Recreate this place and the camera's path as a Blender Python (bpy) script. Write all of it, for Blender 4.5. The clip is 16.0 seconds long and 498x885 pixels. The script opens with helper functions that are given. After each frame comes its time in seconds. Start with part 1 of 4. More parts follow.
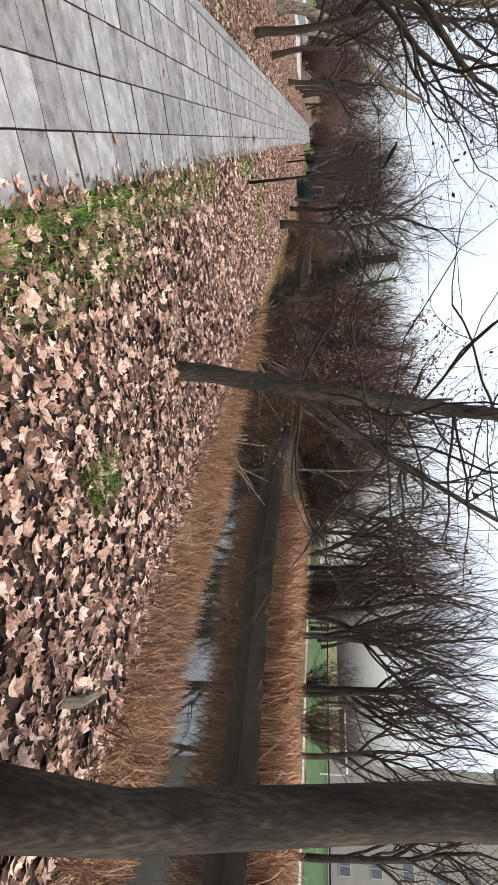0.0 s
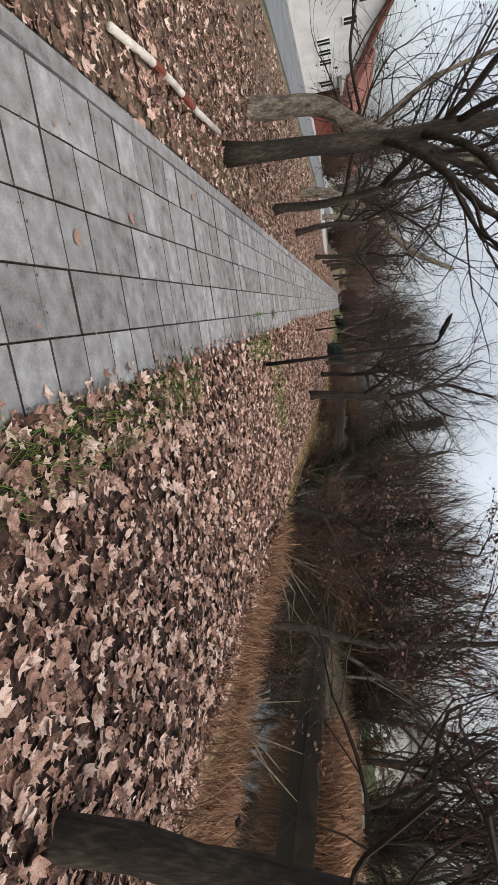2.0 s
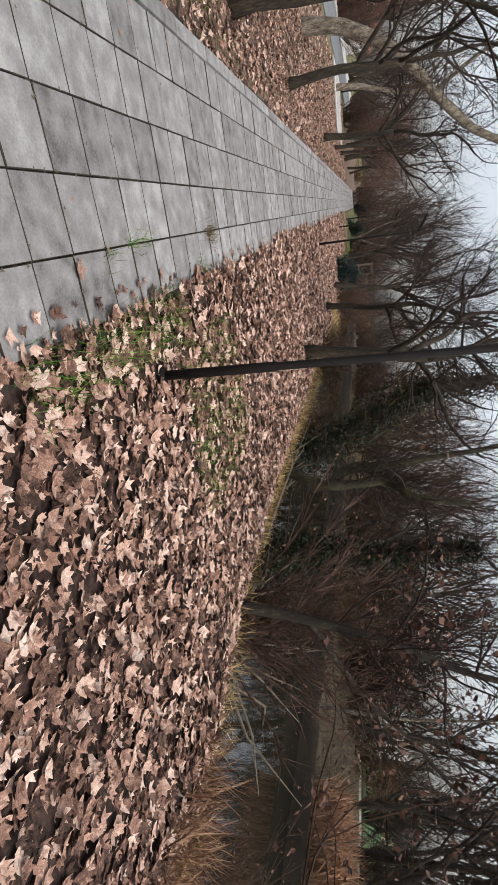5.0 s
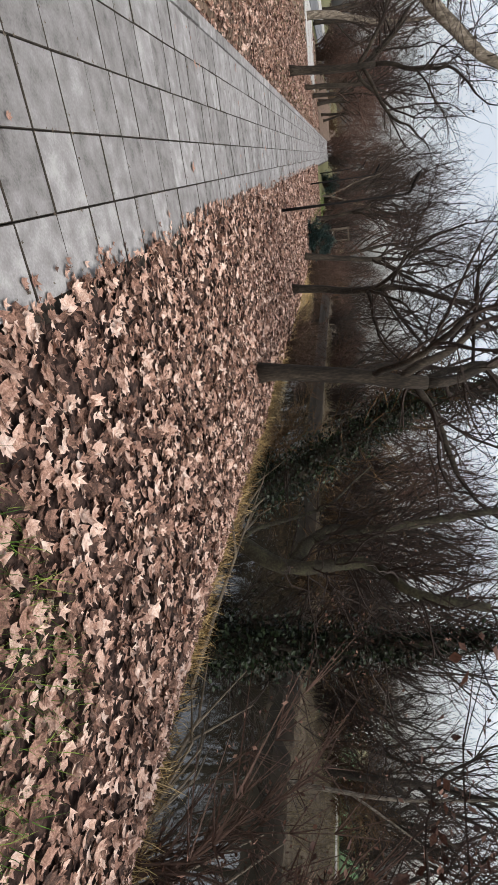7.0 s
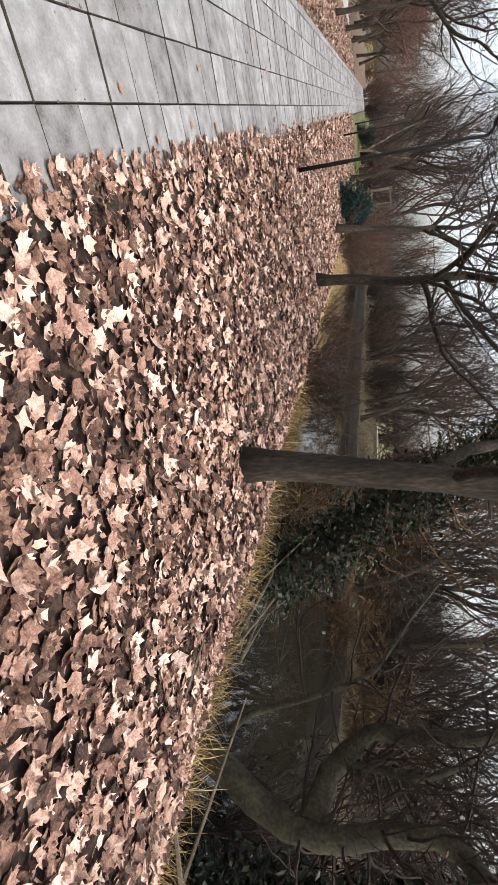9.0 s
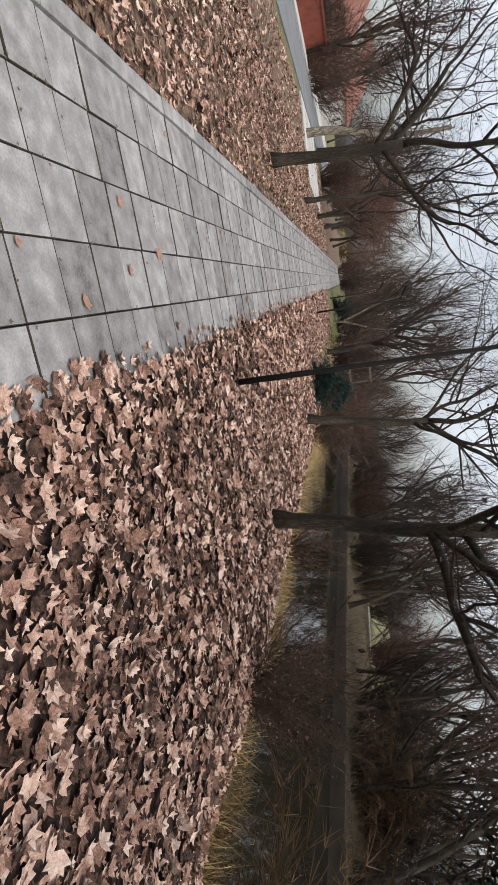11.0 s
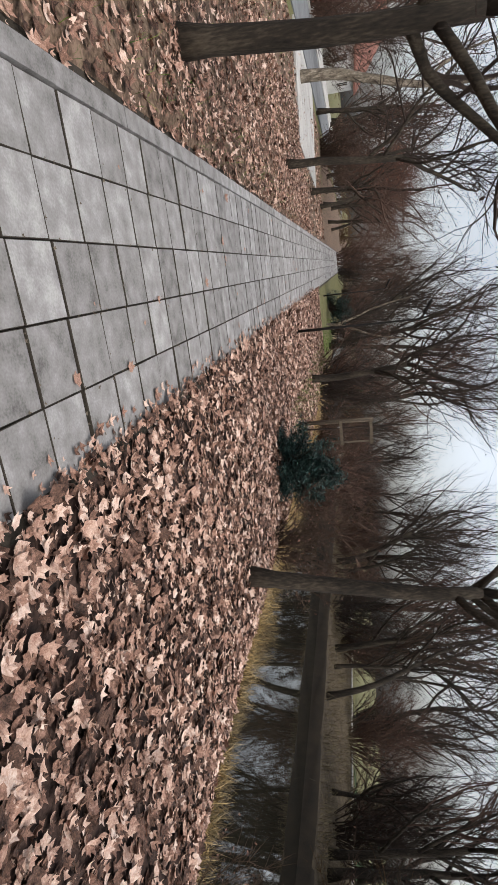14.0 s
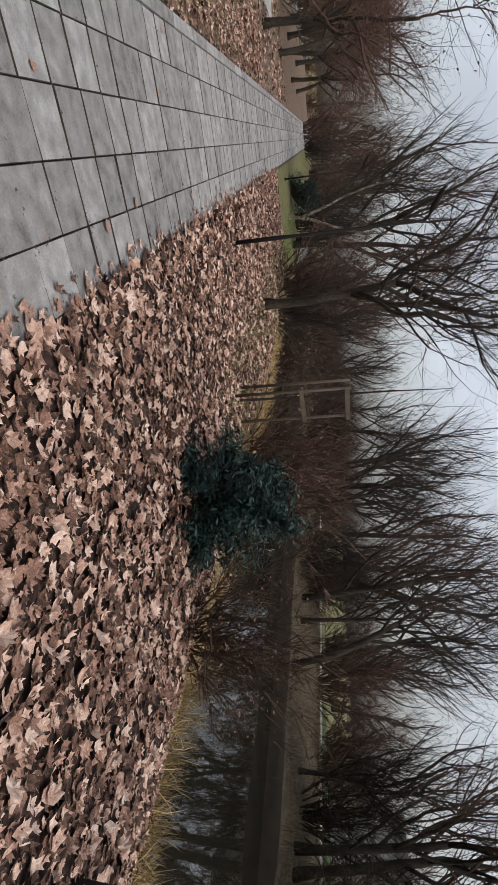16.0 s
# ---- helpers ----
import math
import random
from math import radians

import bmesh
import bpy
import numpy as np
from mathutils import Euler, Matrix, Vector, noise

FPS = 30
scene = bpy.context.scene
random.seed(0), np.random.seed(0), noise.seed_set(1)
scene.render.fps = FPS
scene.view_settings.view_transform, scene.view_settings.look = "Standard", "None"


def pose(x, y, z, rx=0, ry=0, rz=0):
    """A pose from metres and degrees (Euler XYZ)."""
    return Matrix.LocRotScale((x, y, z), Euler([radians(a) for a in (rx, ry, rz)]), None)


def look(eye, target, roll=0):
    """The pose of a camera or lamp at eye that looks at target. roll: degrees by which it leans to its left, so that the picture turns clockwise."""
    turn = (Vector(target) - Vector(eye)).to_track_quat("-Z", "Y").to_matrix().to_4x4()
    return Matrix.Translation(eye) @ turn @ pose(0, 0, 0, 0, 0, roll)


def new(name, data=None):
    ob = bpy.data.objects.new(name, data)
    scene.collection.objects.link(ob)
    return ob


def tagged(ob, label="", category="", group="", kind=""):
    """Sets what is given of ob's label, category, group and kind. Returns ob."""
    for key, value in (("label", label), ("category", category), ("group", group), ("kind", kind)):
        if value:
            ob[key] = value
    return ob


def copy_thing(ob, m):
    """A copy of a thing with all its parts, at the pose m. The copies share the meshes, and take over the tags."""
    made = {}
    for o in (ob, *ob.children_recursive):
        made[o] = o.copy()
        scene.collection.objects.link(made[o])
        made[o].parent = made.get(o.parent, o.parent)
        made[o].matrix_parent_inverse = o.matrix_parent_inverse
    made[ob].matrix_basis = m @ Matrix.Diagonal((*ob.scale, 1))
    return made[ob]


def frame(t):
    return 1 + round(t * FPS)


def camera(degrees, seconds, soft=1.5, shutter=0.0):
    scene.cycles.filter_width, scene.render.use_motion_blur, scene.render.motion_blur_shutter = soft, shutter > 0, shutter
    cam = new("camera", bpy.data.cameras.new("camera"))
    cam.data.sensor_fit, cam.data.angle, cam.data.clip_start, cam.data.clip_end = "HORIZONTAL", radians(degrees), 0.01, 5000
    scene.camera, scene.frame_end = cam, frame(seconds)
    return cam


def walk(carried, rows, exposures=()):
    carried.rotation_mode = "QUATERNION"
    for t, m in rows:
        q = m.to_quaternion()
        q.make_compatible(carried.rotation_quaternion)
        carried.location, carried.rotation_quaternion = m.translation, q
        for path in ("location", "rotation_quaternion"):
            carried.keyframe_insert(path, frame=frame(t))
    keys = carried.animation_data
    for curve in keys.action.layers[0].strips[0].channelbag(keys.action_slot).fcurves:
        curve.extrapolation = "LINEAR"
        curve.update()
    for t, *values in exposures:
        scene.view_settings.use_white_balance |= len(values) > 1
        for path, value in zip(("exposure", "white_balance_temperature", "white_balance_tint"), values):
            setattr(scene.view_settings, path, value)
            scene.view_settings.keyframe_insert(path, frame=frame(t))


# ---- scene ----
cam = camera(50.0, 16.0)
PATH = [
    (0, (0.239, -6.637, 1.744), (1.198, -4.908, 1.438), 88.1),
    (0.5, (0.318, -5.766, 1.718), (1.31, -4.055, 1.425), 88.8),
    (1, (0.307, -4.871, 1.705), (1.213, -3.123, 1.352), 88.9),
    (1.5, (0.137, -3.823, 1.68), (0.64, -1.927, 1.289), 86.6),
    (2, (0.044, -2.871, 1.671), (0.493, -0.967, 1.257), 84.6),
    (2.5, (-0.001, -1.821, 1.623), (0.6, 0.044, 1.222), 85.0),
    (3, (-0.024, -0.777, 1.597), (0.67, 1.057, 1.206), 85.7),
    (3.2, (-0.03, -0.358, 1.571), (0.669, 1.472, 1.167), 85.4),
    (5.3, (-0.047, 4.096, 1.523), (0.715, 5.885, 1.055), 87.3),
    (5.5, (-0.072, 4.486, 1.518), (0.655, 6.288, 1.044), 86.8),
    (6, (-0.093, 5.559, 1.547), (0.644, 7.397, 1.263), 87.6),
    (6.5, (-0.083, 6.523, 1.539), (0.779, 8.299, 1.219), 87.7),
    (7, (-0.079, 7.396, 1.535), (0.828, 9.137, 1.148), 87.1),
    (7.5, (-0.051, 8.377, 1.543), (0.853, 10.107, 1.106), 87.2),
    (8, (-0.017, 9.423, 1.488), (0.835, 11.161, 0.986), 86.8),
    (8.5, (0.1, 10.486, 1.426), (1.0, 12.168, 0.826), 87.2),
    (9, (0.273, 11.597, 1.407), (1.26, 13.256, 0.882), 87.0),
    (9.5, (0.302, 12.697, 1.443), (1.198, 14.449, 1.084), 86.8),
    (9.7, (0.304, 13.141, 1.443), (1.072, 14.951, 1.074), 85.8),
    (11.8, (-0.2, 17.668, 1.458), (0.304, 19.553, 1.017), 83.5),
    (12, (-0.253, 18.164, 1.457), (0.306, 20.035, 1.026), 83.8),
    (12.5, (-0.349, 19.405, 1.449), (0.323, 21.261, 1.129), 86.4),
    (13, (-0.358, 20.596, 1.451), (0.415, 22.388, 1.013), 87.4),
    (13.1, (-0.35, 20.793, 1.467), (0.382, 22.626, 1.143), 86.6),
    (13.5, (-0.412, 21.679, 1.509), (0.179, 23.542, 1.083), 86.4),
    (14, (-0.503, 22.859, 1.524), (0.091, 24.723, 1.11), 86.5),
    (14.5, (-0.534, 24.148, 1.536), (0.151, 25.992, 1.179), 86.7),
    (15, (-0.409, 25.425, 1.567), (0.466, 27.198, 1.26), 87.8),
    (15.5, (-0.364, 26.72, 1.585), (0.606, 28.445, 1.285), 87.6),
    (16, (-0.318, 27.569, 1.562), (0.641, 29.294, 1.235), 86.8),
]
SHOTS = [(0.0, -0.27), (1.0, -0.60), (2.5, -0.85), (5.5, -0.6), (7.0, -0.65), (8.0, -0.68), (8.5, -0.5), (9.0, -0.1), (9.6, -0.32), (12.5, -0.65), (14.0, -0.7), (16.0, -1.0)]
walk(cam, [(t, look(e, a, r)) for t, e, a, r in PATH], SHOTS)

# ---- light: an overcast winter sky ----
SUN_EL, SUN_ROT = radians(58), radians(150)
world = bpy.data.worlds.new("overcast_sky")
scene.world = world
world.use_nodes = True
wn, wl = world.node_tree.nodes, world.node_tree.links
wn.clear()
w_out = wn.new("ShaderNodeOutputWorld")
w_bg = wn.new("ShaderNodeBackground")
w_sky = wn.new("ShaderNodeTexSky")
w_sky.sky_type, w_sky.sun_disc = "NISHITA", False
w_sky.sun_elevation, w_sky.sun_rotation = SUN_EL, SUN_ROT
w_sky.air_density, w_sky.dust_density, w_sky.ozone_density = 1.0, 6.0, 1.0
w_hs = wn.new("ShaderNodeHueSaturation")
w_hs.inputs["Saturation"].default_value = 0.42
w_tc = wn.new("ShaderNodeTexCoord")
w_noise = wn.new("ShaderNodeTexNoise")
w_noise.inputs["Scale"].default_value, w_noise.inputs["Detail"].default_value = 2.2, 5
w_map = wn.new("ShaderNodeMapRange")
w_map.inputs["From Min"].default_value, w_map.inputs["From Max"].default_value = 0.35, 0.65
w_map.inputs["To Min"].default_value, w_map.inputs["To Max"].default_value = 0.82, 1.15
w_mul = wn.new("ShaderNodeMixRGB")
w_mul.blend_type, w_mul.inputs[0].default_value = "MULTIPLY", 1.0
wl.new(w_sky.outputs[0], w_hs.inputs["Color"])
wl.new(w_tc.outputs["Generated"], w_noise.inputs["Vector"])
wl.new(w_noise.outputs[0], w_map.inputs["Value"])
wl.new(w_hs.outputs[0], w_mul.inputs[1])
wl.new(w_map.outputs[0], w_mul.inputs[2])
# the cloud deck is a little brighter low down, where it thins
w_sep = wn.new("ShaderNodeSeparateXYZ")
w_grad = wn.new("ShaderNodeMapRange")
w_grad.inputs["From Min"].default_value, w_grad.inputs["From Max"].default_value = 0.0, 1.0
w_grad.inputs["To Min"].default_value, w_grad.inputs["To Max"].default_value = 1.85, 1.2
w_mul2 = wn.new("ShaderNodeMixRGB")
w_mul2.blend_type, w_mul2.inputs[0].default_value = "MULTIPLY", 1.0
wl.new(w_tc.outputs["Generated"], w_sep.inputs[0])
wl.new(w_sep.outputs["Z"], w_grad.inputs["Value"])
wl.new(w_mul.outputs[0], w_mul2.inputs[1])
wl.new(w_grad.outputs[0], w_mul2.inputs[2])
wl.new(w_mul2.outputs[0], w_bg.inputs["Color"])
w_bg.inputs["Strength"].default_value = 0.30
wl.new(w_bg.outputs[0], w_out.inputs["Surface"])
sun_data = bpy.data.lights.new("sun", "SUN")
sun_data.energy, sun_data.angle, sun_data.color = 0.5, radians(20), (1.0, 0.97, 0.93)
sun = new("sun", sun_data)
sun.matrix_world = look((math.sin(SUN_ROT) * 30, math.cos(SUN_ROT) * 30, 30 * math.tan(SUN_EL)), (0, 0, 0))


# ---- materials ----
def rgb(h):
    return tuple(((int(h[i:i + 2], 16) / 255 + 0.055) / 1.055) ** 2.4 if int(h[i:i + 2], 16) > 10 else int(h[i:i + 2], 16) / 3294 for i in (0, 2, 4)) + (1,)


def mat(name, stops, scale=6.0, fine=60.0, rough=0.85, bump=0.3, metallic=0.0, rnd="", stretch=(1, 1, 1), hue=0.12, spec=0.3, dist=0.01, grain=0.45, placed=False):
    """A two-scale surface: broad patches and fine grain over a colour ramp; rnd varies it by piece ("object" or "island")."""
    m = bpy.data.materials.new(name)
    m.use_nodes = True
    n, l = m.node_tree.nodes, m.node_tree.links
    b = n["Principled BSDF"]
    tc, mp = n.new("ShaderNodeTexCoord"), n.new("ShaderNodeMapping")
    mp.inputs["Scale"].default_value = stretch
    l.new(n.new("ShaderNodeNewGeometry").outputs["Position"] if placed else tc.outputs["Object"], mp.inputs["Vector"])
    n1, n2 = n.new("ShaderNodeTexNoise"), n.new("ShaderNodeTexNoise")
    n1.inputs["Scale"].default_value, n1.inputs["Detail"].default_value = scale, 6
    n2.inputs["Scale"].default_value, n2.inputs["Detail"].default_value = fine, 3
    l.new(mp.outputs[0], n1.inputs["Vector"])
    l.new(mp.outputs[0], n2.inputs["Vector"])
    mix = n.new("ShaderNodeMath")
    mix.operation = "MULTIPLY_ADD"
    mix.inputs[1].default_value = grain
    l.new(n2.outputs[0], mix.inputs[0])
    sc = n.new("ShaderNodeMath")
    sc.operation = "MULTIPLY"
    sc.inputs[1].default_value = 1 - grain
    l.new(n1.outputs[0], sc.inputs[0])
    l.new(sc.outputs[0], mix.inputs[2])
    value = mix.outputs[0]
    if rnd:
        src = n.new("ShaderNodeObjectInfo").outputs["Random"] if rnd == "object" else n.new("ShaderNodeNewGeometry").outputs["Random Per Island"]
        ad = n.new("ShaderNodeMath")
        ad.operation = "MULTIPLY_ADD"
        ad.inputs[1].default_value = hue
        l.new(src, ad.inputs[0])
        sub = n.new("ShaderNodeMath")
        sub.operation = "SUBTRACT"
        sub.inputs[1].default_value = hue / 2
        l.new(value, sub.inputs[0])
        l.new(sub.outputs[0], ad.inputs[2])
        value = ad.outputs[0]
    ramp = n.new("ShaderNodeValToRGB")
    while len(ramp.color_ramp.elements) < len(stops):
        ramp.color_ramp.elements.new(0.5)
    for e, (p, c) in zip(ramp.color_ramp.elements, stops):
        e.position, e.color = p, rgb(c)
    l.new(value, ramp.inputs[0])
    l.new(ramp.outputs[0], b.inputs["Base Color"])
    b.inputs["Roughness"].default_value, b.inputs["Metallic"].default_value = rough, metallic
    b.inputs["Specular IOR Level"].default_value = spec
    if bump:
        bp = n.new("ShaderNodeBump")
        bp.inputs["Strength"].default_value, bp.inputs["Distance"].default_value = bump, dist
        l.new(mix.outputs[0], bp.inputs["Height"])
        l.new(bp.outputs[0], b.inputs["Normal"])
    return m


M_SLAB = mat("concrete_slab", [(0.24, "545250"), (0.42, "7a7876"), (0.56, "8a8887"), (0.72, "a4a3a1")], 7, 70, 0.9, 0.35, rnd="object", hue=0.22, dist=0.004, grain=0.3, placed=True)
M_SLAB_FAR = mat("concrete_slab_far", [(0.24, "545250"), (0.42, "7a7876"), (0.56, "8a8887"), (0.72, "a4a3a1")], 7, 70, 0.9, 0.35, rnd="island", hue=0.22, dist=0.004, grain=0.3, placed=True)
M_JOINT = mat("joint_soil", [(0.3, "2a2620"), (0.7, "453f37")], 12, 90, 1, 0.5)
M_LITTER = mat("leafy_soil", [(0.3, "18120f"), (0.45, "2c201b"), (0.6, "483730"), (0.72, "2a2719")], 9, 26, 1, 0.8, dist=0.03)
M_LEAF = mat("fallen_leaf_skin", [(0.15, "22150f"), (0.34, "5a4236"), (0.53, "916f5f"), (0.71, "bd9f8e"), (0.92, "dccabd")], 20, 120, 0.75, 0.3, rnd="island", hue=0.6, dist=0.003)
M_BANK = mat("bank_turf", [(0.3, "3e3427"), (0.5, "6b5a40"), (0.7, "8a7a52")], 3, 40, 1, 0.8, dist=0.03)
M_VERGE = mat("leafy_verge_soil", [(0.3, "33281f"), (0.45, "57473a"), (0.6, "7e6a5a"), (0.74, "4c4a2e")], 7, 30, 1, 0.8, dist=0.03)
M_FARBANK = mat("dull_far_bank", [(0.3, "2a241c"), (0.48, "4a4034"), (0.62, "645a48"), (0.75, "4a4a30")], 3, 30, 1, 1.0, dist=0.05)
# panes of the far blocks: distance haze is mixed into their colour
M_HAZE = mat("hazed_window_pane", [(0.3, "6e7074"), (0.7, "8a8c90")], 2, 20, 0.3, 0)
M_LAWN = mat("winter_lawn", [(0.3, "40402a"), (0.5, "5c5a38"), (0.7, "76704e")], 2, 60, 1, 0.6, dist=0.02)
M_PITCH = mat("green_pitch", [(0.3, "2c4426"), (0.6, "3e5932"), (0.8, "4a633b")], 0.4, 30, 1, 0.3)
M_ROAD = mat("asphalt", [(0.3, "56585a"), (0.6, "737577"), (0.8, "85868a")], 0.8, 120, 0.9, 0.3)
M_BED_AND_SHADE = mat("river_mud_and_undercut_shade", [(0.3, "1c1812"), (0.7, "3a3022")], 2, 30, 0.8, 0.4)
M_BARK = mat("grey_brown_bark", [(0.3, "161310"), (0.5, "302a23"), (0.7, "524a3e")], 5, 40, 0.95, 0.9, stretch=(1, 1, 0.25), dist=0.02)
M_MOSSY = mat("mossy_bark", [(0.3, "1c1a14"), (0.48, "37332a"), (0.62, "4c4a38"), (0.75, "60584a")], 4, 30, 0.95, 0.9, dist=0.02)
M_BARK_PALE = mat("pale_bark", [(0.34, "352f28"), (0.46, "5e564b"), (0.56, "7c7366"), (0.66, "a0968a")], 7, 30, 0.95, 0.7, stretch=(1, 1, 0.4), dist=0.02)
M_TWIG = mat("twig_bark", [(0.3, "1c1715"), (0.6, "3a302a"), (0.8, "4c4038")], 8, 60, 0.95, 0)
M_TWIG_RED = mat("reddish_twig_bark", [(0.3, "352822"), (0.6, "5a463c"), (0.8, "766052")], 8, 60, 0.95, 0)
M_DRYLEAF = mat("hanging_dry_leaf", [(0.25, "2e1f1a"), (0.5, "553c32"), (0.75, "7e6052")], 10, 60, 0.8, 0, rnd="island", hue=0.5)
M_RUSSET = mat("russet_twig_bark", [(0.3, "3c241c"), (0.6, "5e3c30"), (0.8, "7c5444")], 8, 60, 0.95, 0)
M_RUSSETLEAF = mat("russet_dry_leaf", [(0.25, "4a2a20"), (0.5, "74483a"), (0.75, "96685a")], 10, 60, 0.8, 0, rnd="island", hue=0.5)
M_SEED = mat("dark_seed_ball", [(0.3, "241c18"), (0.7, "453830")], 30, 90, 0.9, 0)
M_STRAW = mat("dry_grass_blade", [(0.25, "6e5a3a"), (0.5, "a48a5c"), (0.75, "c2aa7c")], 4, 40, 0.9, 0, rnd="island", hue=0.45)
M_REED = mat("reddish_dry_reed", [(0.25, "6a4a38"), (0.5, "a07a5e"), (0.75, "c49e80")], 4, 40, 0.9, 0, rnd="island", hue=0.45)
M_GRASS = mat("green_grass_blade", [(0.25, "2c4a14"), (0.5, "4a6e22"), (0.75, "7c8c40")], 4, 40, 0.8, 0, rnd="island", hue=0.45)
M_LAUREL = mat("evergreen_leaf", [(0.25, "0e1a18"), (0.5, "1c302c"), (0.75, "3a5650")], 6, 60, 0.5, 0, rnd="island", hue=0.45)
M_IVY = mat("ivy_leaf", [(0.25, "0a0f08"), (0.5, "162010"), (0.75, "2a381e")], 6, 60, 0.5, 0, rnd="island", hue=0.45)
M_POST = mat("black_painted_steel", [(0.3, "0c0a09"), (0.6, "1a1614"), (0.8, "2c201a")], 6, 80, 0.8, 0.1, spec=0.2)
M_WHITE = mat("white_render", [(0.3, "b9b8b4"), (0.6, "d6d5d1"), (0.8, "e4e3df")], 0.7, 30, 0.9, 0.1)
M_BEIGE = mat("beige_render", [(0.3, "b4aa9e"), (0.6, "cbc2b6"), (0.8, "d8d0c4")], 0.4, 20, 0.9, 0.1)
M_GREYW = mat("grey_render", [(0.3, "6f6c68"), (0.6, "8c8984"), (0.8, "a09d98")], 0.4, 20, 0.9, 0.1)
M_ROOF = mat("red_roof_tile", [(0.3, "5a3a32"), (0.5, "7c5246"), (0.75, "96695a")], 1.2, 30, 0.85, 0.4)
M_WOOD = mat("weathered_wood", [(0.3, "3a332a"), (0.6, "5a5044"), (0.8, "72685a")], 5, 60, 0.85, 0.4, stretch=(1, 1, 0.2))
M_PALEWOOD = mat("peeled_pale_wood", [(0.3, "8a8074"), (0.5, "c4bcb0"), (0.8, "ded8ce")], 5, 60, 0.85, 0.3)
M_RUST = mat("faded_red_paint", [(0.3, "5a2c22"), (0.6, "7e4234"), (0.8, "95584a")], 2, 40, 0.8, 0.2)
M_DARKWIN = mat("dark_window_pane", [(0.3, "15181a"), (0.7, "2a2e32")], 2, 20, 0.12, 0, spec=0.6)
M_PINK = mat("pink_render", [(0.3, "9a6a66"), (0.6, "b4827c"), (0.8, "c89a92")], 0.7, 30, 0.9, 0.1)
M_OCHRE = mat("ochre_willow_twig", [(0.3, "3a2c1c"), (0.6, "5c4830"), (0.8, "786244")], 8, 60, 0.95, 0)
M_BRUSH = mat("brown_brush_twig", [(0.3, "2a201a"), (0.6, "4a3a2e"), (0.8, "62503f")], 8, 60, 0.95, 0)
M_PALEPAVE = mat("pale_paving", [(0.3, "8c8a86"), (0.6, "b4b2ae"), (0.8, "c8c6c0")], 0.8, 60, 0.9, 0.2)
M_NET = mat("white_paint", [(0.3, "c8c8c4"), (0.7, "e2e2de")], 4, 40, 0.6, 0)
M_GRASSY = mat("yellow_green_grass", [(0.25, "463c28"), (0.5, "685a3e"), (0.75, "8c7c5c")], 4, 40, 0.9, 0, rnd="island", hue=0.45)
M_HERB = mat("dead_herb_stem", [(0.25, "4a3428"), (0.5, "785844"), (0.75, "a08064")], 4, 40, 0.9, 0, rnd="island", hue=0.45)
M_DULL = mat("dull_dry_grass", [(0.25, "3e3628"), (0.5, "645a44"), (0.75, "867a5e")], 4, 40, 0.9, 0, rnd="island", hue=0.45)
M_LOG = mat("grey_log", [(0.3, "3a342c"), (0.6, "6a6052"), (0.8, "8a8070")], 5, 50, 0.95, 0.5)

M_WATER = bpy.data.materials.new("dark_still_water")
M_WATER.use_nodes = True
wb = M_WATER.node_tree.nodes["Principled BSDF"]
wb.inputs["Base Color"].default_value, wb.inputs["Roughness"].default_value = (0.012, 0.011, 0.008, 1), 0.03
wb.inputs["IOR"].default_value = 1.33
w_n = M_WATER.node_tree.nodes.new("ShaderNodeTexNoise")
w_n.inputs["Scale"].default_value, w_n.inputs["Detail"].default_value = 3.0, 2
w_tco = M_WATER.node_tree.nodes.new("ShaderNodeTexCoord")
w_b = M_WATER.node_tree.nodes.new("ShaderNodeBump")
w_b.inputs["Strength"].default_value, w_b.inputs["Distance"].default_value = 0.05, 0.03
M_WATER.node_tree.links.new(w_tco.outputs["Object"], w_n.inputs["Vector"])
M_WATER.node_tree.links.new(w_n.outputs[0], w_b.inputs["Height"])
M_WATER.node_tree.links.new(w_b.outputs[0], wb.inputs["Normal"])


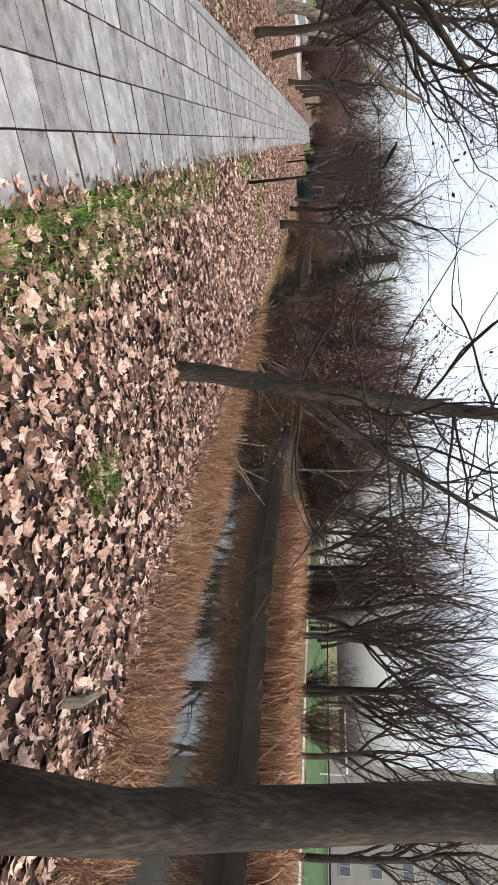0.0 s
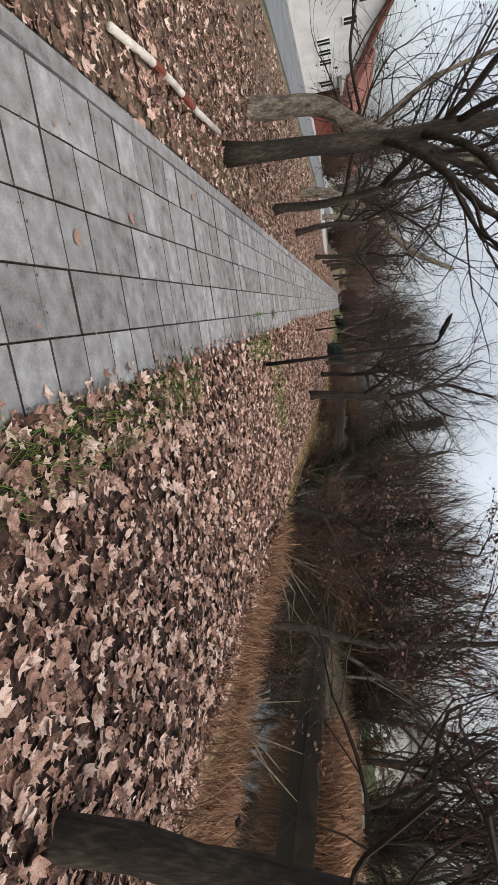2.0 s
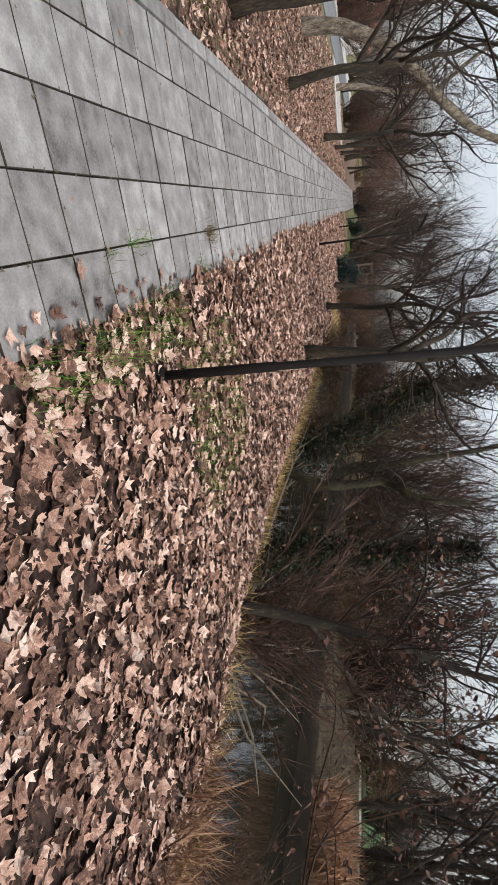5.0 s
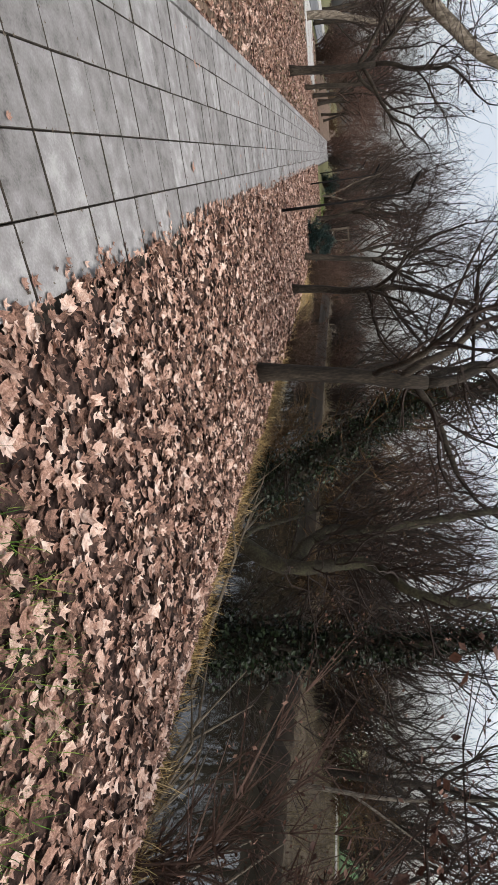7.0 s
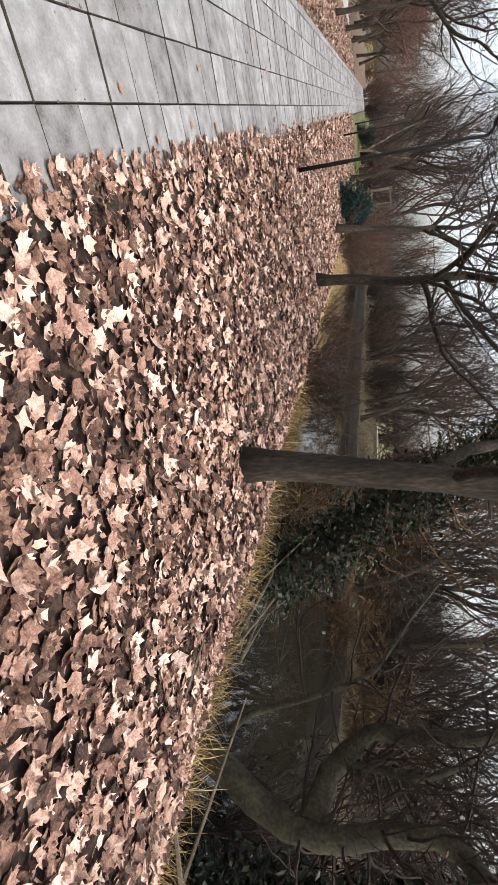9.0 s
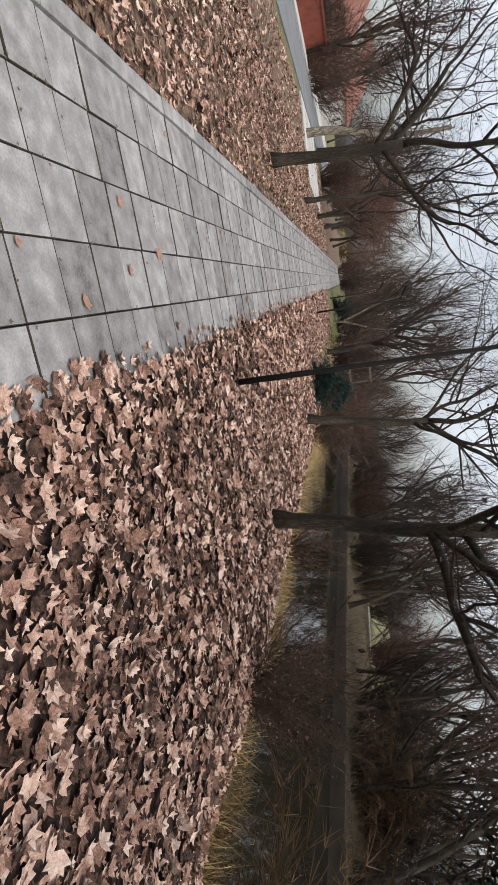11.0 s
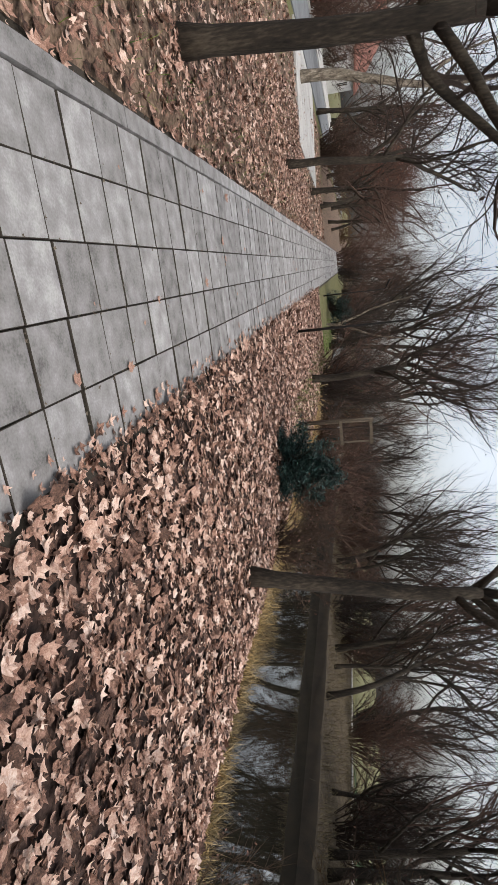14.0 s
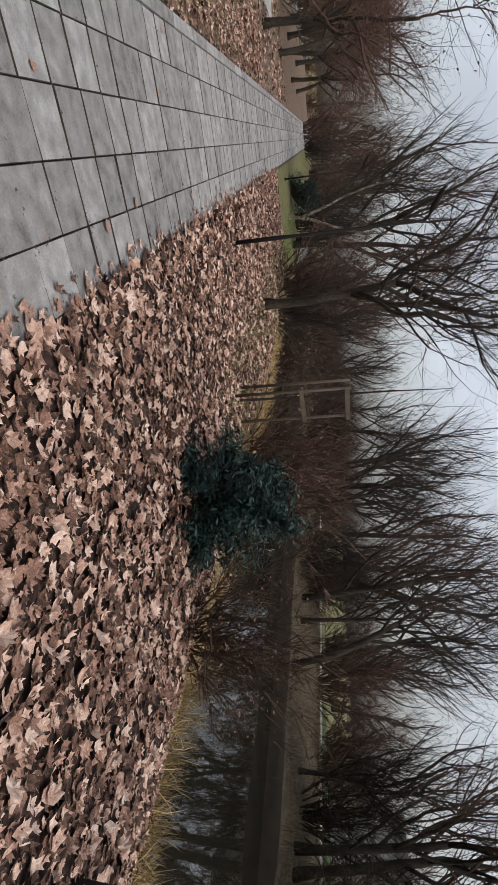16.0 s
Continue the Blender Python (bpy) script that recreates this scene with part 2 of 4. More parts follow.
# ---- mesh helpers ----
class Soup:
    """Vertices and faces gathered for one mesh."""

    def __init__(self):
        self.v, self.f, self.m = [], [], []

    def add(self, verts, faces, slot=0):
        k = len(self.v)
        self.v += [tuple(p) for p in verts]
        self.f += [tuple(i + k for i in q) for q in faces]
        self.m += [slot] * len(faces)

    def box(self, lo, hi, slot=0, m=None):
        (a, b, c), (d, e, f) = lo, hi
        vs = [(a, b, c), (d, b, c), (d, e, c), (a, e, c), (a, b, f), (d, b, f), (d, e, f), (a, e, f)]
        if m is not None:
            vs = [m @ Vector(p) for p in vs]
        self.add(vs, [(3, 2, 1, 0), (4, 5, 6, 7), (0, 1, 5, 4), (1, 2, 6, 5), (2, 3, 7, 6), (3, 0, 4, 7)], slot)

    def tube(self, pts, radii, sides=6, slot=0, cap=True):
        pts = [Vector(p) for p in pts]
        rings = []
        ref = Vector((0.31, 0.95, 0.05))
        for i, p in enumerate(pts):
            d = (pts[min(i + 1, len(pts) - 1)] - pts[max(i - 1, 0)]).normalized()
            a = d.cross(ref)
            a = a.normalized() if a.length > 1e-4 else Vector((1, 0, 0))
            b = d.cross(a)
            rings.append([p + (a * math.cos(2 * math.pi * s / sides) + b * math.sin(2 * math.pi * s / sides)) * radii[i] for s in range(sides)])
        k = sides
        faces = [(i * k + s, i * k + (s + 1) % k, (i + 1) * k + (s + 1) % k, (i + 1) * k + s) for i in range(len(pts) - 1) for s in range(k)]
        if cap:
            faces += [tuple(range(k - 1, -1, -1)), tuple((len(pts) - 1) * k + s for s in range(k))]
        self.add([p for r in rings for p in r], faces, slot)

    def mesh(self, name, mats, smooth=False):
        me = bpy.data.meshes.new(name)
        me.from_pydata(self.v, [], self.f)
        for m in mats:
            me.materials.append(m)
        if len(mats) > 1:
            me.polygons.foreach_set("material_index", self.m)
        me.polygons.foreach_set("use_smooth", [smooth] * len(self.f))
        me.update()
        return me


def part(name, soup, material, parent=None, label="", smooth=False):
    mats = material if isinstance(material, (list, tuple)) else [material]
    ob = new(name, soup.mesh(name, mats, smooth))
    ob.parent = parent
    if label:
        ob["label"] = label
    return ob


def empty(name, m=None):
    ob = new(name)
    ob.empty_display_size = 0.2
    if m is not None:
        ob.matrix_world = m
    return ob


def scatter_mesh(name, base, faces, places, turns, sizes, material, smooth=False):
    """Many small copies of one outline joined into one mesh: places (n, 3), turns (n, 3, 3), sizes (n,)."""
    base, nv, n = np.asarray(base, float), len(base), len(places)
    v = np.einsum("nij,vj->nvi", turns, base) * sizes[:, None, None] + places[:, None, :]
    fc = (np.asarray(faces)[None] + (np.arange(n) * nv)[:, None, None]).reshape(-1, len(faces[0]))
    me = bpy.data.meshes.new(name)
    me.vertices.add(n * nv)
    me.vertices.foreach_set("co", v.ravel())
    k = fc.shape[1]
    me.loops.add(len(fc) * k)
    me.loops.foreach_set("vertex_index", fc.ravel().astype(np.int32))
    me.polygons.add(len(fc))
    me.polygons.foreach_set("loop_start", np.arange(0, len(fc) * k, k, dtype=np.int32))
    me.polygons.foreach_set("use_smooth", np.full(len(fc), smooth))
    me.materials.append(material)
    me.update(calc_edges=True)
    return new(name, me)


def turns_of(rng, n, tilt):
    """Random turns about z, tipped by up to tilt radians."""
    a, b, t = rng.uniform(0, 6.283, n), rng.uniform(0, 6.283, n), rng.normal(0, tilt, n)
    za = np.zeros((n, 3, 3))
    za[:, 0, 0], za[:, 0, 1], za[:, 1, 0], za[:, 1, 1], za[:, 2, 2] = np.cos(a), -np.sin(a), np.sin(a), np.cos(a), 1
    ux, uy, c, s = np.cos(b), np.sin(b), np.cos(t), np.sin(t)
    ti = np.empty((n, 3, 3))
    ti[:, 0, 0], ti[:, 0, 1], ti[:, 0, 2] = c + ux * ux * (1 - c), ux * uy * (1 - c), uy * s
    ti[:, 1, 0], ti[:, 1, 1], ti[:, 1, 2] = ux * uy * (1 - c), c + uy * uy * (1 - c), -ux * s
    ti[:, 2, 0], ti[:, 2, 1], ti[:, 2, 2] = -uy * s, ux * s, c
    return ti @ za


# ---- the ground: one sheet with the path's bed, the leafy verge, the river's banks and the far side ----
WATER = -1.0
NEAR_EDGE = [(-40, 8.3), (-2, 8.3), (3, 8.2), (6, 8.0), (8.2, 7.5), (10, 6.9), (14, 6.7), (17, 6.7), (19, 7.1), (24, 7.8), (27.5, 7.5), (31, 7.6), (34, 8.8), (39, 9.8), (60, 10.8), (90, 11)]
FAR_EDGE = [(-40, 14.5), (2, 14.5), (8, 13.3), (16, 13.7), (20, 15.0), (24, 16.0), (32, 15.6), (45, 15.2), (60, 15), (90, 15)]


def along(table, y):
    return float(np.interp(y, [p[0] for p in table], [p[1] for p in table]))


def ease(a, b, x):
    t = min(1, max(0, (x - a) / (b - a)))
    return t * t * (3 - 2 * t)


def ground_z(x, y):
    if -1.9 < x < 0.45:
        return -0.055
    n = noise.noise((x * 0.35, y * 0.35, 0)) * 0.05 + noise.noise((x * 1.7, y * 1.7, 3)) * 0.015
    if x <= -1.9:
        return -0.01 + n * min(1, (-1.9 - x) * 2)
    ne, fe = along(NEAR_EDGE, y), along(FAR_EDGE, y)
    fade = min(1, (x - 0.45) * 2)
    if x < (ne + fe) / 2:
        drop = ease(3.3, ne + 0.5, x) * 1.3
        return -0.01 + n * fade - drop + (n * 2 if 3.6 < x < ne else 0)
    rise = ease(fe - 0.12, fe + 0.12, x) * 0.78 + ease(fe + 0.3, fe + 6, x) * 0.55
    return -1.3 + rise + n


xs = [-400, -150, -60, -40, -28, -20, -16, -13.5, -11, -9.5, -8.8, -7.5, -6, -5, -4, -3.2, -2.6, -2.2, -1.95, -1.85] + [0.38, 0.5] + [0.75 + 0.25 * i for i in range(38)] + [10.5, 11, 11.5, 12, 12.5] + [13 + 0.125 * i for i in range(28)] + [16.5 + 0.5 * i for i in range(16)] + [25, 27, 30, 35, 45, 60, 90, 150, 400]
ys = [-300, -80, -40, -25, -16] + [-12 + 0.5 * i for i in range(150)] + [65, 70, 80, 95, 120, 160, 250, 500, 1200]
G = Soup()
G.v = [(x, y, ground_z(x, y)) for y in ys for x in xs]
for j in range(len(ys) - 1):
    for i in range(len(xs) - 1):
        k, cx, cy = j * len(xs) + i, (xs[i] + xs[i + 1]) / 2, (ys[j] + ys[j + 1]) / 2
        ne, fe = along(NEAR_EDGE, cy), along(FAR_EDGE, cy)
        slot = 1 if -1.9 < cx < 0.45 else (6 if cx < 0 else 0)
        if cx > 4.2:
            slot = 2
        # bed mud runs up the far bank's face, its dark colour painting the undercut's shadow
        if ne < cx < fe + 0.14:
            slot = 3
        if cy > 47 and 0.45 < cx < 5:
            slot = 4
        if cx >= fe + 0.14:
            slot = 5
        if cx > fe + 8:
            slot = 4
        if cx < -8.2:
            slot = 4
        G.f.append((k, k + 1, k + 1 + len(xs), k + len(xs)))
        G.m.append(slot)
tagged(part("ground", G, [M_LITTER, M_JOINT, M_BANK, M_BED_AND_SHADE, M_LAWN, M_FARBANK, M_VERGE], smooth=True), "brown leaf-strewn park ground sloping to a river bank", "ground", kind="structure")

Wt = Soup()
wx, wy = [5.5, 9, 13, 17.5], [-40, -10, 20, 50, 120]
Wt.v = [(x, y, WATER) for y in wy for x in wx]
Wt.f = [(j * 4 + i, j * 4 + i + 1, j * 4 + i + 5, j * 4 + i + 4) for j in range(4) for i in range(3)]
Wt.m = [0] * 12
tagged(part("water", Wt, M_WATER), "dark still river water mirroring the bare trees", "water", kind="structure")

# ---- trees ----
def limb(rng, S, tips, p, d, length, r, depth, spec, slot_depth):
    """Grow one limb and its children; S: soups by depth."""
    segs = (6, 7, 6, 4, 3, 3)[min(depth, 5)]
    pts, radii = [Vector(p)], [r]
    d = Vector(d).normalized()
    for i in range(segs):
        wig = spec["wiggle"] * (0.5 if depth == 0 else 1.0)
        d = (d + Vector((rng.uniform(-wig, wig), rng.uniform(-wig, wig), rng.uniform(-wig, wig) * 0.6 + spec["rise"] * (0.08 if depth else 0)))).normalized()
        pts.append(pts[-1] + d * (length / segs))
        radii.append(r * (1 - (1 - spec["taper"]) * (i + 1) / segs))
    sides = (9, 6, 4, 3, 3, 3)[min(depth, 5)]
    if depth == 0:
        radii[0] *= 1.35
    S[0 if depth <= 1 else 1].tube(pts, radii, sides, cap=depth <= 1)
    if depth >= spec["depth"]:
        tips.append(pts[-1])
        tips.append((pts[-1] + pts[-2]) / 2)
        return
    kids = spec["kids"][min(depth, len(spec["kids"]) - 1)]
    for k in range(kids):
        f = 1.0 if k == 0 else (rng.uniform(spec["bare"], 1) if depth == 0 else rng.uniform(0.25, 1))
        j = min(segs - 1, int(f * segs)) if f < 1 else segs - 1
        u = f * segs - j if f < 1 else 1.0
        q = pts[j].lerp(pts[j + 1], min(1, max(0, u)))
        base_r = radii[j] + (radii[j + 1] - radii[j]) * min(1, max(0, u))
        ax = Vector((rng.uniform(-1, 1), rng.uniform(-1, 1), rng.uniform(-0.4, 0.6)))
        side = (ax - d * ax.dot(d)).normalized()
        spread = spec["spread"] * (0.45 if k == 0 else rng.uniform(0.7, 1.25))
        nd = (d * math.cos(spread) + side * math.sin(spread)).normalized()
        limb(rng, S, tips, q, nd, length * spec["shrink"] * rng.uniform(0.75, 1.15), base_r * (0.8 if k == 0 else rng.uniform(0.45, 0.65)), depth + 1, spec, slot_depth)


SPEC = dict(wiggle=0.16, rise=1.0, taper=0.7, depth=5, kids=(4, 4, 3, 3, 2), bare=0.65, spread=0.65, shrink=0.68)
LEAF5 = [(0, 0, 0), (0.0, -0.42, 0.03), (0.3, -0.26, 0.02), (0.54, -0.06, 0.12), (0.36, 0.1, 0.02), (0.46, 0.4, 0.1), (0.2, 0.34, 0.0), (0.0, 0.6, 0.1), (-0.2, 0.34, 0.01), (-0.46, 0.38, 0.08), (-0.36, 0.1, 0.03), (-0.54, -0.08, 0.15), (-0.3, -0.26, 0.02)]
LEAF5_F = [(0, i, i % 12 + 1) for i in range(1, 13)]
LEAF_S = [(0, -0.5, 0), (0.3, 0, 0.06), (0, 0.5, 0), (-0.3, 0, 0.06)]
LEAF_SF = [(0, 1, 2), (0, 2, 3)]


def tree(name, label, at, height, radius, seed, lean=(0, 0), bark=None, twig=None, leaves=0, leaf_mat=None, leaf_size=0.045, category="tree", group="", kind="", parts=True, trunk=None, **over):
    rng = random.Random(seed)
    spec = dict(SPEC, **over)
    S, tips = [Soup(), Soup()], []
    top = height * (trunk or 0.38)
    limb(rng, S, tips, (0, 0, -0.15), (lean[0], lean[1], 1), top, radius, 0, spec, 0)
    ob = empty(name, pose(at[0], at[1], at[2] if len(at) > 2 else ground_z(at[0], at[1])))
    part("trunk", S[0], bark or M_BARK, ob, smooth=True)
    part("crown", S[1], twig or M_TWIG, ob, "fine bare branches of the crown")
    if leaves and tips:
        g = np.random.default_rng(seed)
        idx = g.integers(0, len(tips), leaves)
        pl = np.array([tuple(tips[i]) for i in idx]) + g.normal(0, 0.10, (leaves, 3)) - np.array([0, 0, 0.05])
        o = scatter_mesh("leaves", LEAF_S, LEAF_SF, pl, turns_of(g, leaves, 0.9), g.uniform(0.6, 1.4, leaves) * leaf_size, leaf_mat or M_DRYLEAF)
        o.parent = ob
        o["label"] = "dry brown leaves still hanging"
    return tagged(ob, label, category, group, kind)



NEAR = dict(wiggle=0.26, kids=(6, 5, 4, 4, 3), bare=0.6, spread=0.85, shrink=0.72, taper=0.72, rise=0.5)
RIGHT = [(2.85, -5.42, 9, 0.15, (0.25, -0.03), 120, 0.55), (2.95, 15.7, 10, 0.15, (0.03, 0.0), 260, 0.29), (3.05, 22.72, 10, 0.115, (0.1, 0.0), 260, 0.31), (3.12, 28.7, 10, 0.115, (0.32, 0.0), 320, 0.31), (2.95, 40.2, 9, 0.12, (0.1, 0.0), 60, 0.36)]
for i, (x, y, h, r, ln, lv, tk) in enumerate(RIGHT):
    tree("tree", "bare grey-barked park tree standing among fallen leaves by the river", (x, y), h, r, 40 + i, ln, leaves=lv, leaf_mat=M_SEED, leaf_size=0.07, group="trees by the river", trunk=tk, **NEAR)
LEFT = [(-2.46, 6.0, 10, 0.155, 0.42), (-2.53, 11.7, 10, 0.12, 0.3), (-2.63, 17.3, 9, 0.11, 0.3), (-2.78, 28.9, 10, 0.14, 0.3), (-3.2, 38.6, 9, 0.11, 0.35), (-3.6, 48.3, 9, 0.13, 0.3), (-3.6, 55, 9, 0.12, 0.35), (-4.2, 60, 9, 0.13, 0.3), (-3.6, 67, 9, 0.13, 0.3), (-3.4, 74, 9, 0.13, 0.3)]
for i, (x, y, h, r, tk) in enumerate(LEFT):
    tree("tree", "bare brown-barked avenue tree on the leafy verge beside the path", (x, y), h, r, 70 + i, (0.2 if i == 3 else 0.03, 0.02 * (-1) ** i), leaves=520, leaf_mat=M_SEED, leaf_size=0.075, twig=M_TWIG_RED if y > 44 else M_TWIG, group="avenue trees", trunk=tk, **dict(NEAR, rise=0.15))


for i, (x, y, h) in enumerate(((-5.6, 66, 11), (-7.4, 72, 13), (-5.4, 77, 12))):
    tree("tree", "broad reddish-brown tree with dense fine twigs beside the path", (x, y), h, 0.17, 90 + i, twig=M_RUSSET, leaves=2600, leaf_mat=M_RUSSETLEAF, leaf_size=0.16, group="russet trees", trunk=0.25, depth=5, kids=(7, 5, 4, 3, 2), bare=0.4, spread=0.6, shrink=0.7, wiggle=0.22)


def grown(name, label, limbs, seed, bark, twig, twigs=3, size=1.3, leaves=0, leaf_mat=None, leaf_size=0.09, group="", category="tree", clad=0, clad_mat=None):
    """A tree given by the run of its main limbs: (radius, tip radius, points); side twigs grow along them. clad: ivy leaves on the limbs."""
    rng = random.Random(seed)
    S, tips = [Soup(), Soup()], []
    x0, y0, z0 = limbs[0][2][0]
    spec = dict(SPEC, depth=4, kids=(3, 3, 3, 2), wiggle=0.36, rise=0.5)
    runs = []
    for r0, r1, pts in limbs:
        pts = [Vector((p[0] - x0, p[1] - y0, p[2] - z0)) for p in pts]
        fine = []
        for i in range(len(pts) - 1):
            for k in range(3):
                u = k / 3
                a, b, c, d = pts[max(i - 1, 0)], pts[i], pts[i + 1], pts[min(i + 2, len(pts) - 1)]
                fine.append(0.5 * (2 * b + (c - a) * u + (2 * a - 5 * b + 4 * c - d) * u * u + (3 * b - a - 3 * c + d) * u ** 3) + Vector((rng.uniform(-1, 1), rng.uniform(-1, 1), rng.uniform(-1, 1))) * r0 * 0.12)
        fine.append(pts[-1])
        radii = [r0 + (r1 - r0) * i / (len(fine) - 1) for i in range(len(fine))]
        S[0].tube(fine, radii, 9)
        runs.append((fine, radii))
        for i in range(len(fine) // 3, len(fine)):
            for _ in range(twigs):
                dv = Vector((rng.uniform(-1, 1), rng.uniform(-1, 1), rng.uniform(-0.2, 1))).normalized()
                limb(rng, S, tips, fine[i], dv, size * rng.uniform(0.5, 1.2), min(radii[i] * 0.4, 0.016), 2, spec, 0)
    ob = empty(name, pose(x0, y0, z0))
    part("trunk", S[0], bark, ob, smooth=True)
    if S[1].v:
        part("crown", S[1], twig, ob, "fine bare branches of the crown")
    gg = np.random.default_rng(seed)
    if leaves:
        idx = gg.integers(0, len(tips), leaves)
        pl = np.array([tuple(tips[i]) for i in idx]) + gg.normal(0, 0.10, (leaves, 3))
        o = scatter_mesh("leaves", LEAF_S, LEAF_SF, pl, turns_of(gg, leaves, 0.9), gg.uniform(0.6, 1.4, leaves) * leaf_size, leaf_mat or M_DRYLEAF)
        o.parent = ob
        o["label"] = "dry brown leaves still hanging"
    if clad:
        fine, radii = runs[0]
        idx = gg.integers(0, len(fine) - 1, clad)
        u = gg.uniform(0, 1, clad)
        pl = np.array([tuple(fine[i].lerp(fine[i + 1], t)) for i, t in zip(idx, u)]) + gg.normal(0, 1, (clad, 3)) * np.array([radii[i] for i in idx])[:, None] * 1.1
        o = scatter_mesh("ivy", LEAF_S, LEAF_SF, pl, turns_of(gg, clad, 1.0), gg.uniform(0.06, 0.13, clad), clad_mat or M_IVY)
        o.parent = ob
        o["label"] = "dark green ivy wrapped round the trunk"
    return tagged(ob, label, category, group)


grown("tree", "slender leaning bank tree with grey bark and forked stem", [(0.115, 0.06, [(2.36, -1.0, -0.15), (2.52, -1.0, 0.74), (2.7, -1.0, 1.4), (2.93, -0.95, 2.39), (3.2, -0.8, 3.64), (3.6, -0.6, 5.6), (3.8, -0.5, 7.5)]), (0.055, 0.02, [(2.69, -1.0, 1.35), (3.37, -0.95, 2.07), (3.9, -0.8, 2.64), (4.82, -0.7, 3.87), (5.6, -0.6, 5.2)])], 301, M_BARK, M_TWIG, 3, 2.0, 260, M_SEED, 0.07, "trees by the river")
grown("tree", "low crooked tree arching over the river bank with mossy bark", [(0.15, 0.06, [(5.0, 14.75, -0.75), (5.2, 14.35, -0.6), (5.35, 13.95, -0.07), (5.4, 13.79, 0.28), (5.4, 13.71, 0.55), (5.4, 13.71, 0.85), (5.4, 13.81, 1.31), (5.4, 13.75, 1.71), (5.4, 13.5, 1.95), (5.45, 13.2, 2.3), (5.5, 13.0, 3.2)]), (0.12, 0.05, [(5.4, 13.76, 0.55), (5.4, 14.09, 0.64), (5.4, 14.42, 0.82), (5.4, 14.65, 1.17), (5.4, 14.62, 1.49), (5.4, 14.68, 2.08), (5.3, 14.8, 3.2), (5.2, 15.0, 4.4)]), (0.055, 0.025, [(5.4, 14.38, 0.78), (5.38, 14.29, 0.9), (5.35, 14.28, 1.17), (5.3, 14.2, 1.5), (5.35, 14.43, 1.94)]), (0.045, 0.012, [(5.4, 14.5, -0.35), (5.4, 14.73, -0.14), (5.35, 15.02, 0.66), (5.3, 15.27, 1.1), (5.3, 15.92, 1.47), (5.3, 16.5, 1.84)])], 302, M_MOSSY, M_TWIG, 2, 1.0, 300, M_DRYLEAF, 0.04, "bank trees")
grown("tree", "leaning bank tree thickly clad in dark ivy", [(0.3, 0.17, [(6.65, 17.9, -1.15), (6.6, 18.1, -0.5), (6.45, 18.4, 0.3), (6.2, 18.8, 1.0), (5.9, 19.2, 1.8), (5.6, 19.6, 2.6), (5.4, 19.9, 3.4), (5.4, 20.2, 5.0)])], 303, M_BARK, M_OCHRE, 3, 1.4, 0, None, 0.1, "bank trees", clad=13000)
grown("tree", "ivy-covered dark stump tree on the bank edge", [(0.24, 0.1, [(6.9, 13.5, -1.05), (7.0, 13.6, -0.4), (7.1, 13.7, 0.4), (7.3, 13.9, 1.2), (7.4, 14.1, 2.2), (7.4, 14.2, 3.6)])], 304, M_BARK, M_TWIG, 4, 1.3, 700, M_DRYLEAF, 0.06, "bank trees", clad=7000)
grown("tree", "bank tree with clusters of curled dry brown leaves", [(0.08, 0.03, [(4.3, 8.6, -0.3), (4.6, 8.7, 0.6), (5.0, 8.8, 1.5), (5.6, 8.9, 2.6), (6.0, 9.0, 4.0)]), (0.05, 0.02, [(4.6, 8.7, 0.6), (5.6, 8.9, 0.95), (6.6, 9.2, 1.3), (7.6, 9.4, 1.9)])], 305, M_BARK, M_TWIG, 3, 1.2, 1500, M_DRYLEAF, 0.1, "bank trees")
grown("tree", "bank tree with clusters of curled dry brown leaves", [(0.09, 0.03, [(5.2, 5.2, -0.7), (5.4, 5.4, 0.4), (5.9, 5.6, 1.6), (6.2, 6, 3.2), (6.3, 6.2, 4.8)]), (0.05, 0.02, [(5.4, 5.4, 0.4), (6.4, 5.7, 1.3), (7.5, 6.1, 2.3)])], 306, M_BARK, M_BRUSH, 3, 1.4, 1800, M_DRYLEAF, 0.09, "bank trees")
for i, (x, y, pts) in enumerate([(-4.08, 9.2, [(-4.1, 9.2, -0.15), (-3.95, 9.2, 0.8), (-3.8, 9.2, 1.57), (-3.2, 9.2, 2.4), (-2.5, 9.2, 3.8), (-2.1, 9.4, 5.6), (-2.0, 9.4, 7.5)]), (-4.95, 22.5, [(-5.0, 22.5, -0.15), (-4.72, 22.5, 1.17), (-3.98, 22.5, 2.48), (-2.7, 22.5, 3.66), (-1.6, 22.6, 4.8), (-0.8, 22.7, 6.2)]), (-7.4, 46.5, [(-7.4, 46.5, -0.15), (-7.3, 46.5, 1.2), (-6.9, 46.5, 2.6), (-6.4, 46.5, 4.4), (-6.2, 46.5, 7)])]):
    grown("plane_tree", "thick pale leaning plane tree with flaking mottled bark", [(0.24, 0.09, pts), (0.07, 0.03, [pts[3], (pts[3][0] - 0.8, pts[3][1] + 0.3, pts[3][2] + 1.3), (pts[3][0] - 1.2, pts[3][1] + 0.6, pts[3][2] + 3)])], 310 + i, M_BARK_PALE, M_TWIG, 2, 1.7, 160, M_SEED, 0.07, "plane trees")
grown("tree", "thin pale leaning tree at the far water's edge", [(0.07, 0.025, [(13.95, 15.4, -0.75), (14.0, 15.3, 0.4), (14.05, 15.2, 1.8), (14.1, 15.3, 3.4), (14.0, 15.4, 5.2)]), (0.04, 0.015, [(14.02, 15.25, 1.0), (14.3, 14.9, 1.8), (14.7, 14.6, 2.6)])], 321, M_BARK_PALE, M_TWIG, 2, 1.2, 0, None, 0.1, "far trees")
